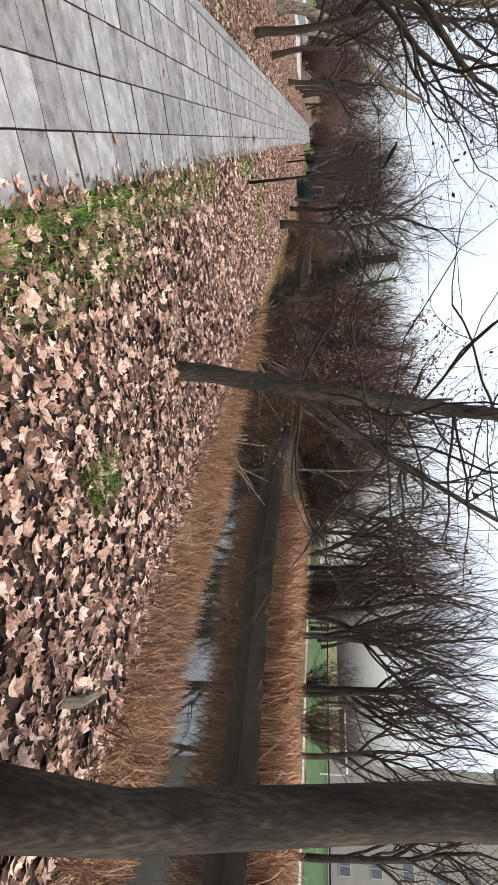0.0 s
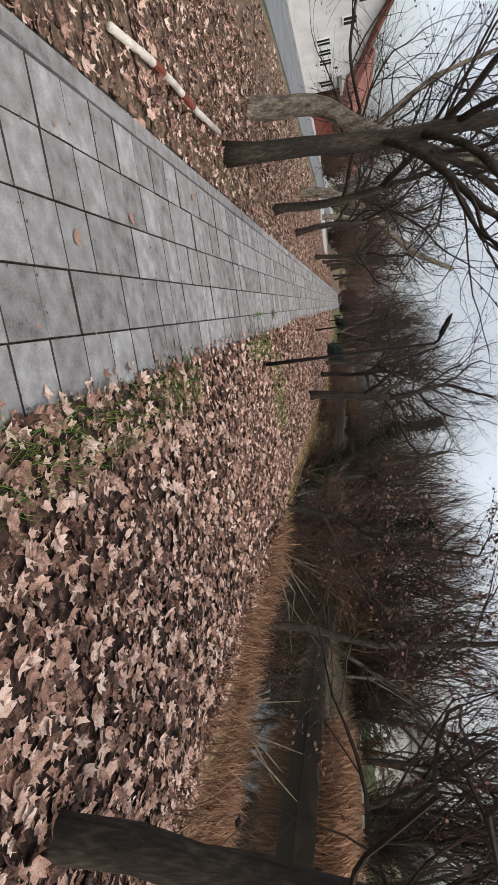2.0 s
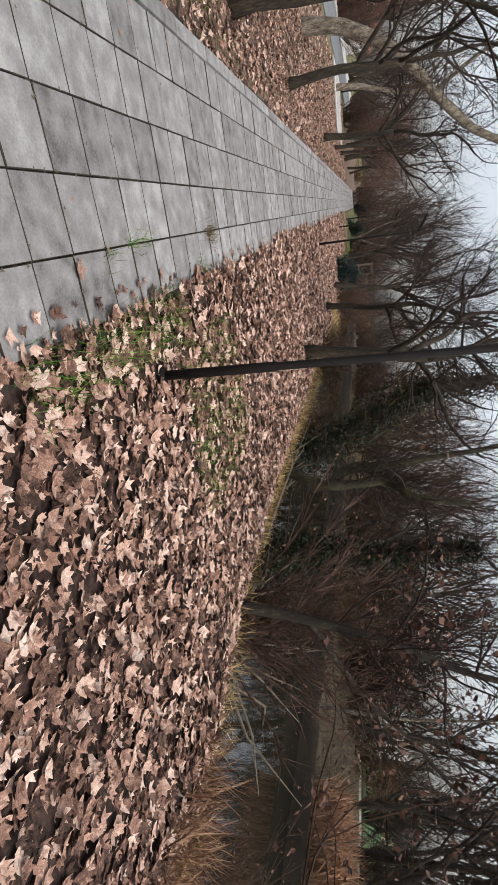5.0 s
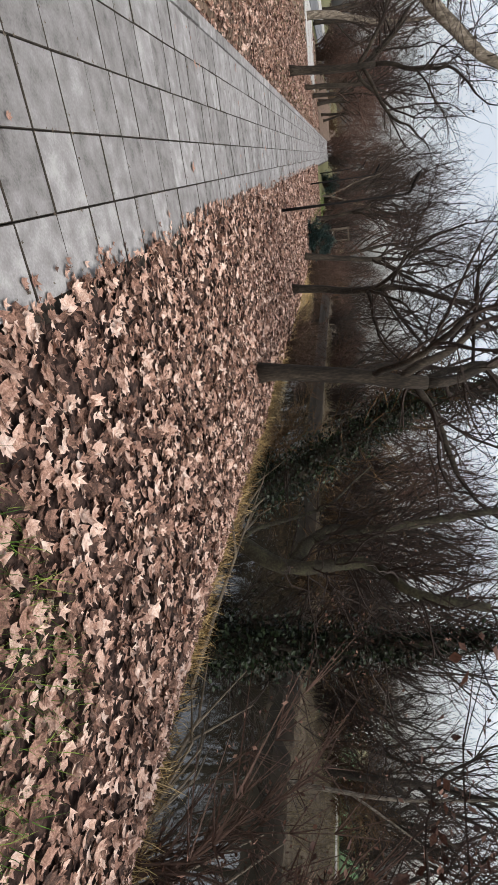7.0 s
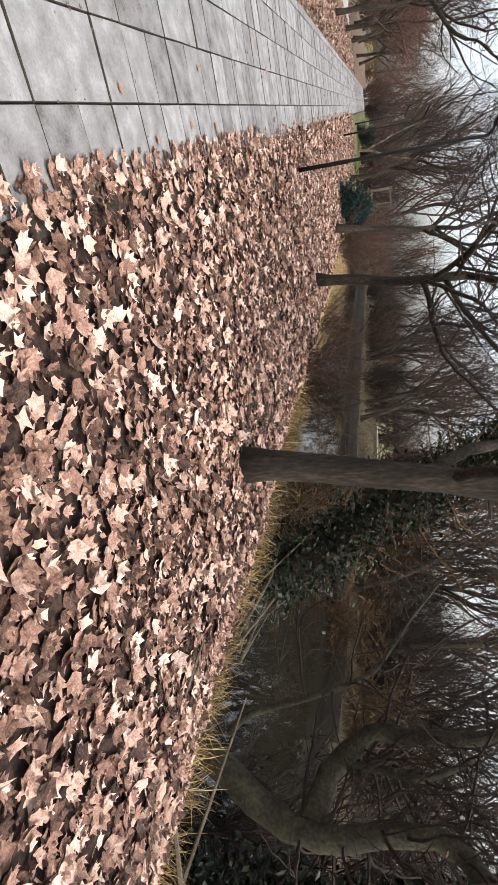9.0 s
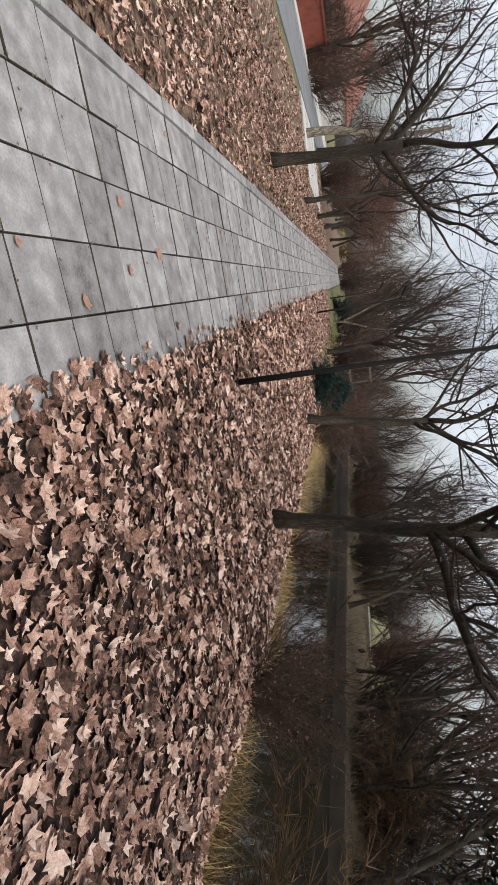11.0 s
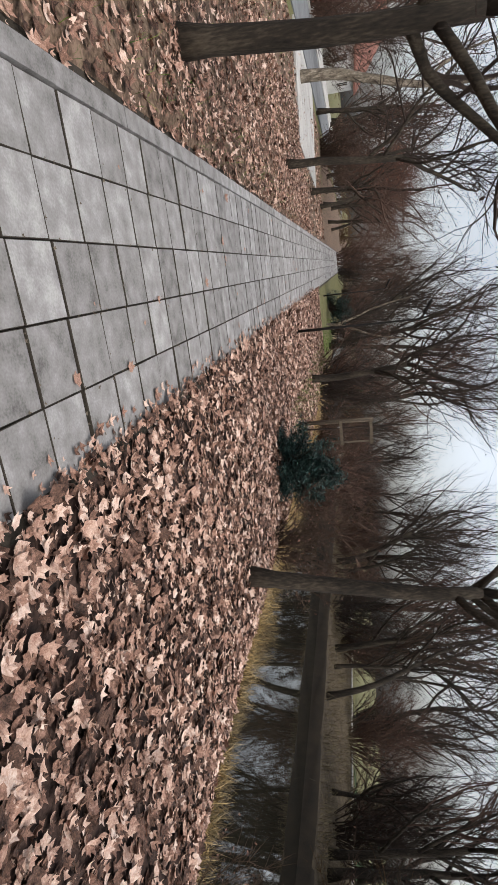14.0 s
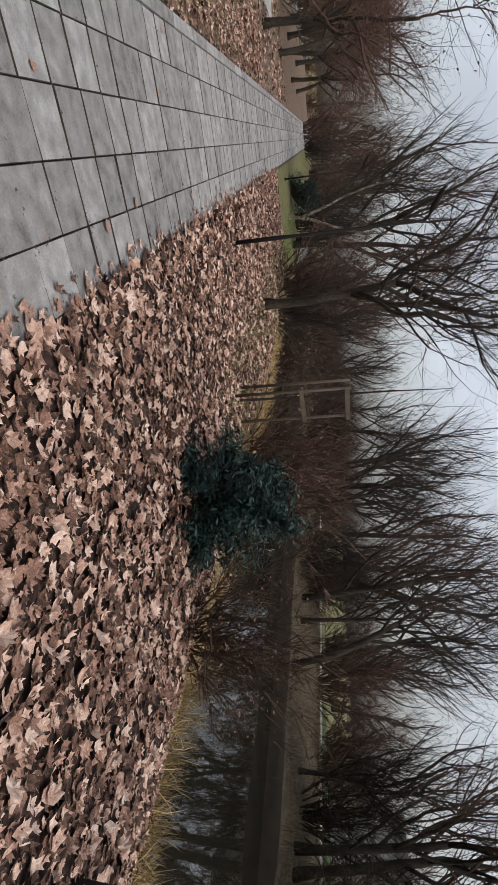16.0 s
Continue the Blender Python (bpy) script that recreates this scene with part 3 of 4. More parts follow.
grown("tree", "young forked tree with a pale split trunk", [(0.09, 0.03, [(2.6, 53, -0.1), (2.65, 53, 0.5), (3.0, 53, 1.5), (3.5, 53, 2.8), (3.8, 53, 4.5)]), (0.07, 0.03, [(2.65, 53, 0.5), (2.4, 53, 1.4), (1.9, 53, 2.8), (1.6, 53, 4.5)])], 320, M_BARK_PALE, M_TWIG, 3, 1.6, 0, None, 0.1, "trees by the river")


# ---- brush and far woods ----
def brush(name, label, height, spread, stems, seed, twig, leaves=0, leaf_mat=None, group="", droop=0.0, at=(0, 0, -60), kids=5, leaf_size=0.09):
    rng = random.Random(seed)
    s, tips = Soup(), []
    for k in range(stems):
        a, b = rng.uniform(0, 6.283), rng.uniform(0.05, 1) * spread
        p = Vector((math.cos(a) * b * 0.25, math.sin(a) * b * 0.25, -0.1))
        d = Vector((math.cos(a) * b, math.sin(a) * b, height * 0.8)).normalized()
        n = height * rng.uniform(0.55, 1.1)
        pts = [p]
        for i in range(5):
            d = (d + Vector((rng.uniform(-0.34, 0.34), rng.uniform(-0.34, 0.34), rng.uniform(-0.2, 0.15) - droop * i * 0.2))).normalized()
            pts.append(pts[-1] + d * n / 5)
        s.tube(pts, [0.022 * height / 3 * (1 - i / 6) for i in range(6)], 3, cap=False)
        for i in range(1, 6):
            for _ in range(kids):
                e = (d + Vector((rng.uniform(-1, 1), rng.uniform(-1, 1), rng.uniform(-0.5, 0.7)))).normalized()
                q = [pts[i], pts[i] + (e + Vector((rng.uniform(-0.3, 0.3), rng.uniform(-0.3, 0.3), 0.1 - droop))) * n * rng.uniform(0.14, 0.3)]
                s.tube(q, [0.010 * height / 3, 0.004], 3, cap=False)
                tips += [q[0].lerp(q[1], 0.6), q[1]]
    ob = empty(name, pose(*at))
    part("branchwork", s, twig, ob)
    if leaves:
        gg = np.random.default_rng(seed)
        idx = gg.integers(0, len(tips), leaves)
        pl = np.array([tuple(tips[i]) for i in idx]) + gg.normal(0, 0.12, (leaves, 3))
        o = scatter_mesh("leaves", LEAF_S, LEAF_SF, pl, turns_of(gg, leaves, 0.9), gg.uniform(0.6, 1.4, leaves) * leaf_size, leaf_mat or M_DRYLEAF)
        o.parent = ob
    return tagged(ob, label, "bush", group)


def drop_model(o):
    for c in list(o.children_recursive):
        bpy.data.objects.remove(c)
    bpy.data.objects.remove(o)


far_models = [tree("tree", "bare dark tree on the far side of the river", (0, 0, -60), 12, 0.16, 200 + k, leaves=500 if k == 1 else 0, twig=(M_TWIG, M_TWIG_RED, M_BRUSH, M_TWIG)[k], group="far trees", depth=4, kids=(7, 5, 4, 3), bare=0.3, trunk=0.42, spread=0.72, wiggle=0.2) for k in range(4)]
brush_models = [
    brush("bush", "tangled leafless brown brush on the river bank", 3.2, 2.6, 40, 401, M_BRUSH, 700, M_DRYLEAF, "river brush"),
    brush("bush", "dark tangled leafless bush by the river", 4.2, 2.8, 42, 402, M_TWIG, 900, M_IVY, "river brush"),
    brush("bush", "ochre drooping willow bush at the water", 3.0, 2.6, 60, 403, M_OCHRE, 0, None, "river brush", droop=0.35),
    brush("bush", "reddish-brown bush with dry leaves", 4.6, 3.0, 40, 404, M_TWIG_RED, 1400, M_DRYLEAF, "river brush", leaf_size=0.08),
]
rng = random.Random(5)
for k in range(104):
    y = -9 + 119 * k / 104 + rng.uniform(-1, 1)
    fe = along(FAR_EDGE, y)
    x = fe + (rng.uniform(0.8, 3.0), rng.uniform(3, 7), rng.uniform(6, 14))[k % 3]
    if y < 24 and x < fe + 5.5 or 24 < y < 46 and k % 3 == 0:
        continue
    if y < 9 and k % 2:
        continue
    ob = copy_thing(brush_models[rng.choice((0, 1, 1, 2, 3, 0))], pose(x, y, ground_z(x, y), 0, 0, rng.uniform(0, 360)))
    ob.scale = [rng.uniform(0.55, 0.95) * (1.15 if 18 < y < 60 and k % 3 else 1.0)] * 3
for k in range(84):
    y = 4 + 108 * k / 84 + rng.uniform(-1, 1)
    fe = along(FAR_EDGE, y)
    x = fe + (rng.uniform(1.0, 5), rng.uniform(5, 14), rng.uniform(14, 30))[k % 3]
    if (y < 18 or y > 62) and k % 3:
        continue
    ob = copy_thing(far_models[k % 4], pose(x, y, ground_z(x, y), rng.uniform(-7, 7), rng.uniform(-7, 7), rng.uniform(0, 360)))
    ob.scale = [rng.uniform(0.55, 1.0)] * 3
for x, y, sc in ((17.5, 45, 1.0), (20, 49, 1.1), (16.8, 52, 1.0), (22, 55, 1.15), (18.6, 58, 1.1), (24, 47, 1.1), (16.4, 27, 0.85), (17.2, 31.5, 0.9), (17.8, 35.4, 0.9), (18.5, 26, 0.95), (19.5, 33, 1.0), (16.2, 40.5, 0.85), (17.4, 9.2, 0.8), (16.4, 11.6, 0.75), (19.6, 14.6, 0.9), (20.8, 12.6, 0.9), (18.4, 6.4, 0.7), (26.8, 17.0, 0.8), (27.5, 21.5, 0.7), (28.5, 26.0, 0.8), (17.5, -5.5, 0.8), (18.6, 1.2, 0.75), (19.5, 7.5, 0.9), (36, 24, 1.0), (44, 30, 1.1), (50, 12, 0.9)):
    ob = copy_thing(far_models[int(x) % 4], pose(x, y, ground_z(x, y), 4, -3, x * 40))
    ob.scale = [sc] * 3
for k in range(11):
    y = 19 + 1.45 * k + rng.uniform(-0.5, 0.5)
    x = along(FAR_EDGE, y) + rng.uniform(1.5, 5.5)
    ob = copy_thing(brush_models[1 if k % 3 else 0], pose(x, y, ground_z(x, y), 0, 0, rng.uniform(0, 360)))
    ob.scale = [rng.uniform(0.7, 1.0)] * 3
# near bank beyond the walk, and the end of the avenue
for k in range(18):
    y, x = rng.uniform(43, 110), rng.uniform(3.2, 7.5)
    ob = copy_thing((far_models + brush_models)[k % 8], pose(x, y, ground_z(x, y), 0, 0, rng.uniform(0, 360)))
    ob.scale = [rng.uniform(0.7, 1.05)] * 3
for k in range(40):
    y, x = rng.uniform(84, 125), rng.uniform(-34, 8)
    ob = copy_thing((far_models + brush_models)[k % 8], pose(x, y, 0, 0, 0, rng.uniform(0, 360)))
    ob.scale = [rng.uniform(0.9, 1.3)] * 3
for k in range(12):
    y, x = rng.uniform(56, 90), rng.uniform(-20, -7)
    ob = copy_thing((brush_models[3], far_models[1], brush_models[0])[k % 3], pose(x, y, 0, 0, 0, rng.uniform(0, 360)))
    ob.scale = [rng.uniform(0.8, 1.3)] * 3
for x, y, k, sc in ((-17.4, 48.5, 3, 0.9), (-18.5, 51.5, 1, 0.8), (-18.0, 55.0, 1, 0.75), (-17.6, 59.0, 1, 0.7), (-18.5, 63.0, 3, 0.8)):
    ob = copy_thing(brush_models[k], pose(x, y, 0, 0, 0, y * 31))
    ob.scale = [sc] * 3
for x, y, sc in ((16.4, 21.6, 1.0), (18.2, 31.2, 1.25), (15.6, 24.5, 0.8)):
    ob = copy_thing(brush_models[2], pose(x, y, ground_z(x, y), 0, 0, y * 53))
    ob.scale = [sc] * 3
for x, y, k, sc in ((8.0, 14.6, 1, 0.6), (6.6, 19.4, 2, 0.75), (5.2, 9.2, 3, 0.55), (6.6, 6.4, 0, 0.45), (6.2, 3.4, 2, 0.22), (4.9, 21.5, 0, 0.45), (5.0, 25.5, 0, 0.35), (4.3, 31.5, 0, 0.5), (4.6, 35.5, 3, 0.5), (5.6, 37.0, 0, 0.7), (4.2, 44, 1, 0.8), (4.0, 20.4, 0, 0.35)):
    ob = copy_thing(brush_models[k], pose(x, y, ground_z(x, y), 0, 0, x * 77))
    ob.scale = [sc] * 3
for o in far_models + brush_models:
    drop_model(o)


# ---- evergreen bushes ----
def evergreen(at, r, h, seed, label):
    gg = np.random.default_rng(seed)
    ob = empty("evergreen_bush", pose(at[0], at[1], ground_z(*at)))
    s = Soup()
    rr = random.Random(seed)
    tips = []
    for k in range(46):
        a, e = rr.uniform(0, 6.283), rr.uniform(0.05, 1.35)
        d = Vector((math.cos(a) * math.cos(e), math.sin(a) * math.cos(e), math.sin(e) * h / r))
        q = [Vector((0, 0, 0.05)) + d * r * t for t in (0.05, 0.5, rr.uniform(0.75, 1.05))]
        q[2] += Vector((rr.uniform(-0.2, 0.2), rr.uniform(-0.2, 0.2), rr.uniform(-0.3, 0.15))) * r
        s.tube(q, [0.02, 0.014, 0.006], 4, cap=False)
        tips += [q[1].lerp(q[2], t) for t in (0, 0.25, 0.5, 0.75, 0.9, 1.0)]
    part("branchwork", s, M_TWIG, ob)
    n = 9000
    idx = gg.integers(0, len(tips), n)
    pl = np.array([tuple(tips[i]) for i in idx]) + gg.normal(0, 0.085 * r, (n, 3))
    pl[:, 2] = np.abs(pl[:, 2]) + 0.02
    o = scatter_mesh("foliage", [(0, -0.5, 0), (0.14, 0, 0.05), (0, 0.5, 0), (-0.14, 0, 0.05)], LEAF_SF, pl, turns_of(gg, n, 0.8), gg.uniform(0.05, 0.13, n), M_LAUREL)
    o.parent = ob
    return tagged(ob, label, "bush", "evergreen bushes")


evergreen((2.95, 32.2), 0.72, 1.15, 501, "low dark blue-green evergreen bush at the bank edge")
evergreen((1.95, 55.5), 1.0, 1.4, 502, "dark evergreen bush beyond the lamp posts")
evergreen((3.6, 33.4), 0.6, 0.9, 503, "low dark blue-green evergreen bush at the bank edge")


# ---- stake frame round a sapling ----
def stake_frame(at):
    ob = empty("tree_stake_frame", pose(at[0], at[1], ground_z(*at), 0, 0, 20))
    for dx, dy in ((-0.3, 0), (0.3, 0), (0, 0.5)):
        s = Soup()
        s.tube([(dx, dy, -0.1), (dx, dy, 0.9), (dx, dy, 1.85)], [0.026, 0.025, 0.024], 8)
        part("stake", s, M_WOOD, ob, smooth=True)
    for z in (1.75, 1.05):
        s = Soup()
        s.box((-0.36, -0.045, z), (0.36, -0.03, z + 0.07))
        part("crossbar", s, M_WOOD, ob)
    s = Soup()
    s.tube([(-0.3, 0, 1.08), (0, 0.2, 1.05), (0.02, 0.22, 1.0)], [0.02, 0.018, 0.02], 5)
    part("tie", s, M_NET, ob, "white tie strap")
    s = Soup()
    s.tube([(0, 0.2, -0.1), (0.02, 0.2, 1.0), (0.0, 0.18, 2.4), (0.06, 0.2, 3.4)], [0.025, 0.022, 0.015, 0.005], 6)
    part("sapling_stem", s, M_TWIG, ob)
    return tagged(ob, "wooden stake frame holding a young sapling", "plant support")


stake_frame((3.35, 35.3))

# ---- lamp posts ----
def lamp_post(at, seed):
    ob = empty("street_lamp", pose(at[0], at[1], ground_z(at[0], at[1]) - 0.02, 0, 0, 0))
    s = Soup()
    s.tube([(0, 0, -0.1), (0, 0, 0.9), (0, 0, 0.92), (0, 0, 3.12)], [0.036, 0.036, 0.029, 0.025], 12)
    part("post", s, M_POST, ob, smooth=True)
    s = Soup()
    s.tube([(0, 0, 3.1), (-0.05, 0, 3.17), (-0.14, 0, 3.22)], [0.025, 0.025, 0.022], 8)
    part("arm", s, M_POST, ob, smooth=True)
    s = Soup()
    s.tube([(-0.1, 0, 3.2), (-0.18, 0, 3.24), (-0.38, 0, 3.36), (-0.48, 0, 3.42)], [0.024, 0.05, 0.042, 0.015], 10)
    part("lamp_head", s, M_POST, ob, "slim dark lamp head", smooth=True)
    s = Soup()
    s.tube([(0, 0, -0.05), (0, 0, 0.05), (0, 0, 0.07)], [0.07, 0.07, 0.045], 12)
    part("base_collar", s, M_POST, ob, smooth=True)
    return tagged(ob, "slim black steel path lamp post with a short arm", "street lamp", "path lamps")


for x, y in ((0.93, 7.13), (0.98, 21.93), (1.04, 36.92), (1.0, 52.0)):
    lamp_post((x, y), 1)

# ---- leaf litter ----
g = np.random.default_rng(11)


SCRAP = [(0, 0, 0.0), (0.1, -0.55, 0.1), (0.22, -0.16, 0.02), (0.55, 0.05, 0.2), (0.2, 0.18, 0.03), (0.12, 0.62, 0.14), (-0.14, 0.2, 0.02), (-0.42, 0.3, 0.18), (-0.2, -0.12, 0.04)]
SCRAP_F = [(0, i, i % 8 + 1) for i in range(1, 9)]


def litter(name, label, n, x0, x1, y0, y1, size, outline=LEAF5, faces=LEAF5_F, lift=0.05):
    x, y = g.uniform(x0, x1, n), g.uniform(y0, y1, n)
    z = np.array([max(ground_z(a, b), 0.0 if a < 0.42 and a > -1.7 else -9) for a, b in zip(x, y)]) + g.uniform(0.005, lift, n)
    ob = scatter_mesh(name, outline, faces, np.stack([x, y, z], 1), turns_of(g, n, 0.42 if lift > 0.03 else 0.15), g.uniform(0.3, 1.2, n) * size, M_LEAF)
    return tagged(ob, label, "leaves", kind="stuff")


litter("fallen_leaves", "thick carpet of dry brown fallen maple leaves beside the path", 52000, 0.36, 4.3, -6.5, 48, 0.105)
litter("fallen_leaves", "small curled and broken brown leaves beside the path", 46000, 0.36, 4.4, -6.5, 48, 0.085, SCRAP, SCRAP_F)
litter("fallen_leaves", "small brown leaves on the avenue verge", 34000, -5.5, -1.78, -3, 46, 0.1, SCRAP, SCRAP_F)
litter("fallen_leaves", "scattered brown fallen leaves on the verge left bare", 16000, -8.4, -1.8, -3, 58, 0.11)

# ---- grass ----
BLADE = [(-0.5, 0, 0), (0.5, 0, 0), (0.4, 6, 22), (-0.4, 6, 22), (0, 22, 38)]
BLADE_F = [(0, 1, 2), (0, 2, 3), (3, 2, 4)]


def blades(name, label, pts, size, material, tilt=0.35):
    n = len(pts)
    ob = scatter_mesh(name, np.array(BLADE) / 38.0, BLADE_F, pts, turns_of(g, n, tilt), g.uniform(0.5, 1.3, n) * size, material)
    return tagged(ob, label, "grass", kind="stuff")


def spots(n, fx, y0, y1):
    y = g.uniform(y0, y1, n)
    x = np.array([fx(b, u) for b, u in zip(y, g.uniform(0, 1, n))])
    z = np.array([ground_z(a, b) for a, b in zip(x, y)]) - 0.02
    return np.stack([x, y, z], 1)


def clumps(n, fx, y0, y1, cut):
    """Spots kept only where patches of growth stand."""
    p = spots(n, fx, y0, y1)
    return p[np.array([noise.noise((a * 0.8, b * 0.8, 7)) > cut + 0.25 * g.normal() for a, b, _ in p])]


blades("bank_grass", "long dry straw-coloured grass on the near river bank", clumps(30000, lambda y, u: 3.9 + (along(NEAR_EDGE, y) - 3.7) * u, 5, 48, 0.0), 0.26, M_STRAW, 0.85)
blades("bank_grass", "yellow-green grass tufts at the water's edge", clumps(16000, lambda y, u: along(NEAR_EDGE, y) - 0.9 + 0.9 * u, -1, 48, -0.05), 0.3, M_GRASSY, 0.7)
blades("bank_grass", "ochre and green grass fringe hanging over the water", clumps(26000, lambda y, u: along(NEAR_EDGE, y) - 2.4 + 2.3 * u, 17, 46, -0.1), 0.34, M_GRASSY, 1.0)
blades("bank_herbs", "dead reddish-brown stems covering the bank", clumps(34000, lambda y, u: 3.7 + (along(NEAR_EDGE, y) - 3.6) * u, -9, 6.5, -0.2), 0.36, M_HERB, 0.8)
blades("bank_herbs", "tall dead reddish-brown herbs at the water's edge", clumps(22000, lambda y, u: along(NEAR_EDGE, y) - 2.2 + 2.3 * u, -9, 4.5, -0.2), 0.4, M_HERB, 0.9)
litter("fallen_leaves", "brown leaves drifted over the edge of the path", 420, 0.24, 0.42, 13, 19, 0.085, lift=0.018)
litter("fallen_leaves", "brown leaves strewn along the edge of the path", 1100, 0.24, 0.42, -6, 45, 0.08, SCRAP, SCRAP_F, lift=0.018)
blades("reed_fringe", "pale reddish dry reeds along the far bank", spots(16000, lambda y, u: along(FAR_EDGE, y) + 0.2 + 2.2 * u, -8, 13), 0.95, M_REED, 0.25)
blades("far_bank_grass", "short dry grass on the far bank", clumps(26000, lambda y, u: along(FAR_EDGE, y) + 0.15 + 6 * u, 9, 62, -0.2), 0.42, M_DULL, 0.8)


blades("verge_grass", "green grass tufts between the leaves along the path", np.concatenate([spots(2600, lambda y, u: 0.42 + 0.7 * u * u, -4.4, -1.6), spots(1500, lambda y, u: 0.36 + 0.45 * u, -1.8, 2.6), spots(500, lambda y, u: 2.1 + 0.35 * u, -3.7, -3.2), spots(900, lambda y, u: 0.36 + 0.4 * u, 5.5, 7.8), spots(1300, lambda y, u: 0.8 + 1.6 * u, 7.4, 9.2), spots(260, lambda y, u: -1.85 - 0.5 * u, 3, 12), spots(400, lambda y, u: -1.85 - 0.7 * u, 24, 40)]), 0.16, M_GRASS, 0.6)
blades("verge_grass", "thin green grass among leaves on the roadside verge", spots(9000, lambda y, u: -3.5 - 5.5 * u, 0, 60), 0.12, M_GRASS, 0.5)
blades("verge_grass", "straw and green grass edge beyond the leaves", spots(2500, lambda y, u: 2.4 + 1.6 * u, 34, 56), 0.2, M_GRASS, 0.5)


# ---- the far sides: road, paving, houses, pitch ----
def sheet(name, label, category, pts, z0, z1, material):
    """A flat slab of ground with the given outline."""
    s, n = Soup(), len(pts)
    s.add([(x, y, z0) for x, y in pts] + [(x, y, z1) for x, y in pts], [tuple(range(n, 2 * n))] + [(i, (i + 1) % n, n + (i + 1) % n, n + i) for i in range(n)])
    return tagged(part(name, s, material), label, category, kind="structure")


sheet("road", "grey asphalt road beyond the verge", "road", [(-13.6, -40), (-9.2, -40), (-9.0, 20), (-9.6, 60), (-10, 160), (-14.5, 160), (-14.2, 60)], -0.1, 0.05, M_ROAD)
sheet("pavement_far", "pale pavement in front of the houses", "pavement", [(-17.5, -40), (-13.62, -40), (-14.22, 60), (-14.6, 160), (-18, 160)], -0.1, 0.13, M_PALEPAVE)
sheet("pavement_side", "pale paved side path joining the road", "pavement", [(-9.05, 45.5), (-4.6, 43.6), (-4.1, 51.8), (-9.3, 55.5)], -0.1, 0.06, M_PALEPAVE)
sheet("pavement_river", "pale narrow path beyond the river", "pavement", [(23.2, -60), (24.4, -60), (24.4, 60), (23.2, 60)], -0.4, 0.06, M_PALEPAVE)
sheet("pitch", "bright green mown sports pitch", "pitch", [(26, -60), (58, -60), (58, 46), (26, 46)], -0.4, 0.05, M_PITCH)


def window(parent, m, w, h, bars=1, pane=M_DARKWIN):
    """A framed window let into a wall; m: its middle, looking along +x."""
    g0 = Soup()
    g0.box((0.0, -w / 2, -h / 2), (0.03, w / 2, h / 2), m=m)
    win = part("window", g0, pane, parent)
    s = Soup()
    for lo, hi in (((0, -w / 2 - 0.07, -h / 2 - 0.07), (0.07, -w / 2, h / 2 + 0.07)), ((0, w / 2, -h / 2 - 0.07), (0.07, w / 2 + 0.07, h / 2 + 0.07)), ((0, -w / 2, h / 2), (0.07, w / 2, h / 2 + 0.07)), ((0, -w / 2, -h / 2 - 0.07), (0.1, w / 2, -h / 2))):
        s.box(lo, hi, m=m)
    for b in range(bars):
        y = -w / 2 + w * (b + 1) / (bars + 1)
        s.box((0.03, y - 0.03, -h / 2), (0.06, y + 0.03, h / 2), m=m)
    part("window_frame", s, M_NET, win)


def house(at, y0, y1, depth, eave, ridge, wall, roof, label, wins, gable=True):
    """A house whose long front looks along +x; gable: the roof's ridge runs along x."""
    ob = empty("house", pose(at, (y0 + y1) / 2, 0))
    w, a = (y1 - y0) / 2, depth
    s = Soup()
    if gable:
        s.add([(0, -w, -0.2), (0, w, -0.2), (0, w, eave), (0, 0, ridge), (0, -w, eave), (-a, -w, -0.2), (-a, w, -0.2), (-a, w, eave), (-a, 0, ridge), (-a, -w, eave)], [(0, 1, 2, 3, 4), (9, 8, 7, 6, 5), (1, 6, 7, 2), (5, 0, 4, 9)])
    else:
        s.add([(0, -w, -0.2), (0, w, -0.2), (0, w, eave), (0, -w, eave), (-a, -w, -0.2), (-a, w, -0.2), (-a, w, eave), (-a, -w, eave), (-a / 2, -w, ridge), (-a / 2, w, ridge)], [(0, 1, 2, 3), (7, 6, 5, 4), (1, 5, 6, 9, 2), (4, 0, 3, 8, 7)])
    part("wall", s, wall, ob)
    s, o = Soup(), 0.45
    if gable:
        k = (ridge - eave) / w
        for sgn in (-1, 1):
            e = (sgn * (w + o), eave - k * o)
            v = [(o, 0, ridge), (o, *e), (-a - o, *e), (-a - o, 0, ridge)]
            s.add([(p[0], p[1], p[2] + 0.03) for p in v] + [(p[0], p[1], p[2] + 0.22) for p in v], [(0, 1, 2, 3), (7, 6, 5, 4), (0, 4, 5, 1), (1, 5, 6, 2), (2, 6, 7, 3)])
    else:
        k = (ridge - eave) / (a / 2)
        for x in (o, -a - o):
            v = [(-a / 2, -w - o, ridge), (-a / 2, w + o, ridge), (x, w + o, eave - k * o), (x, -w - o, eave - k * o)]
            s.add([(p[0], p[1], p[2] + 0.03) for p in v] + [(p[0], p[1], p[2] + 0.22) for p in v], [(0, 1, 2, 3), (7, 6, 5, 4), (0, 4, 5, 1), (1, 5, 6, 2), (2, 6, 7, 3), (3, 7, 4, 0)])
    part("roof", s, roof, ob, "red tiled roof" if roof is M_ROOF else "")
    for y, z, ww, hh in wins:
        window(ob, pose(0.004, y, z), ww, hh)
    return tagged(ob, label, "house", "houses along the road")


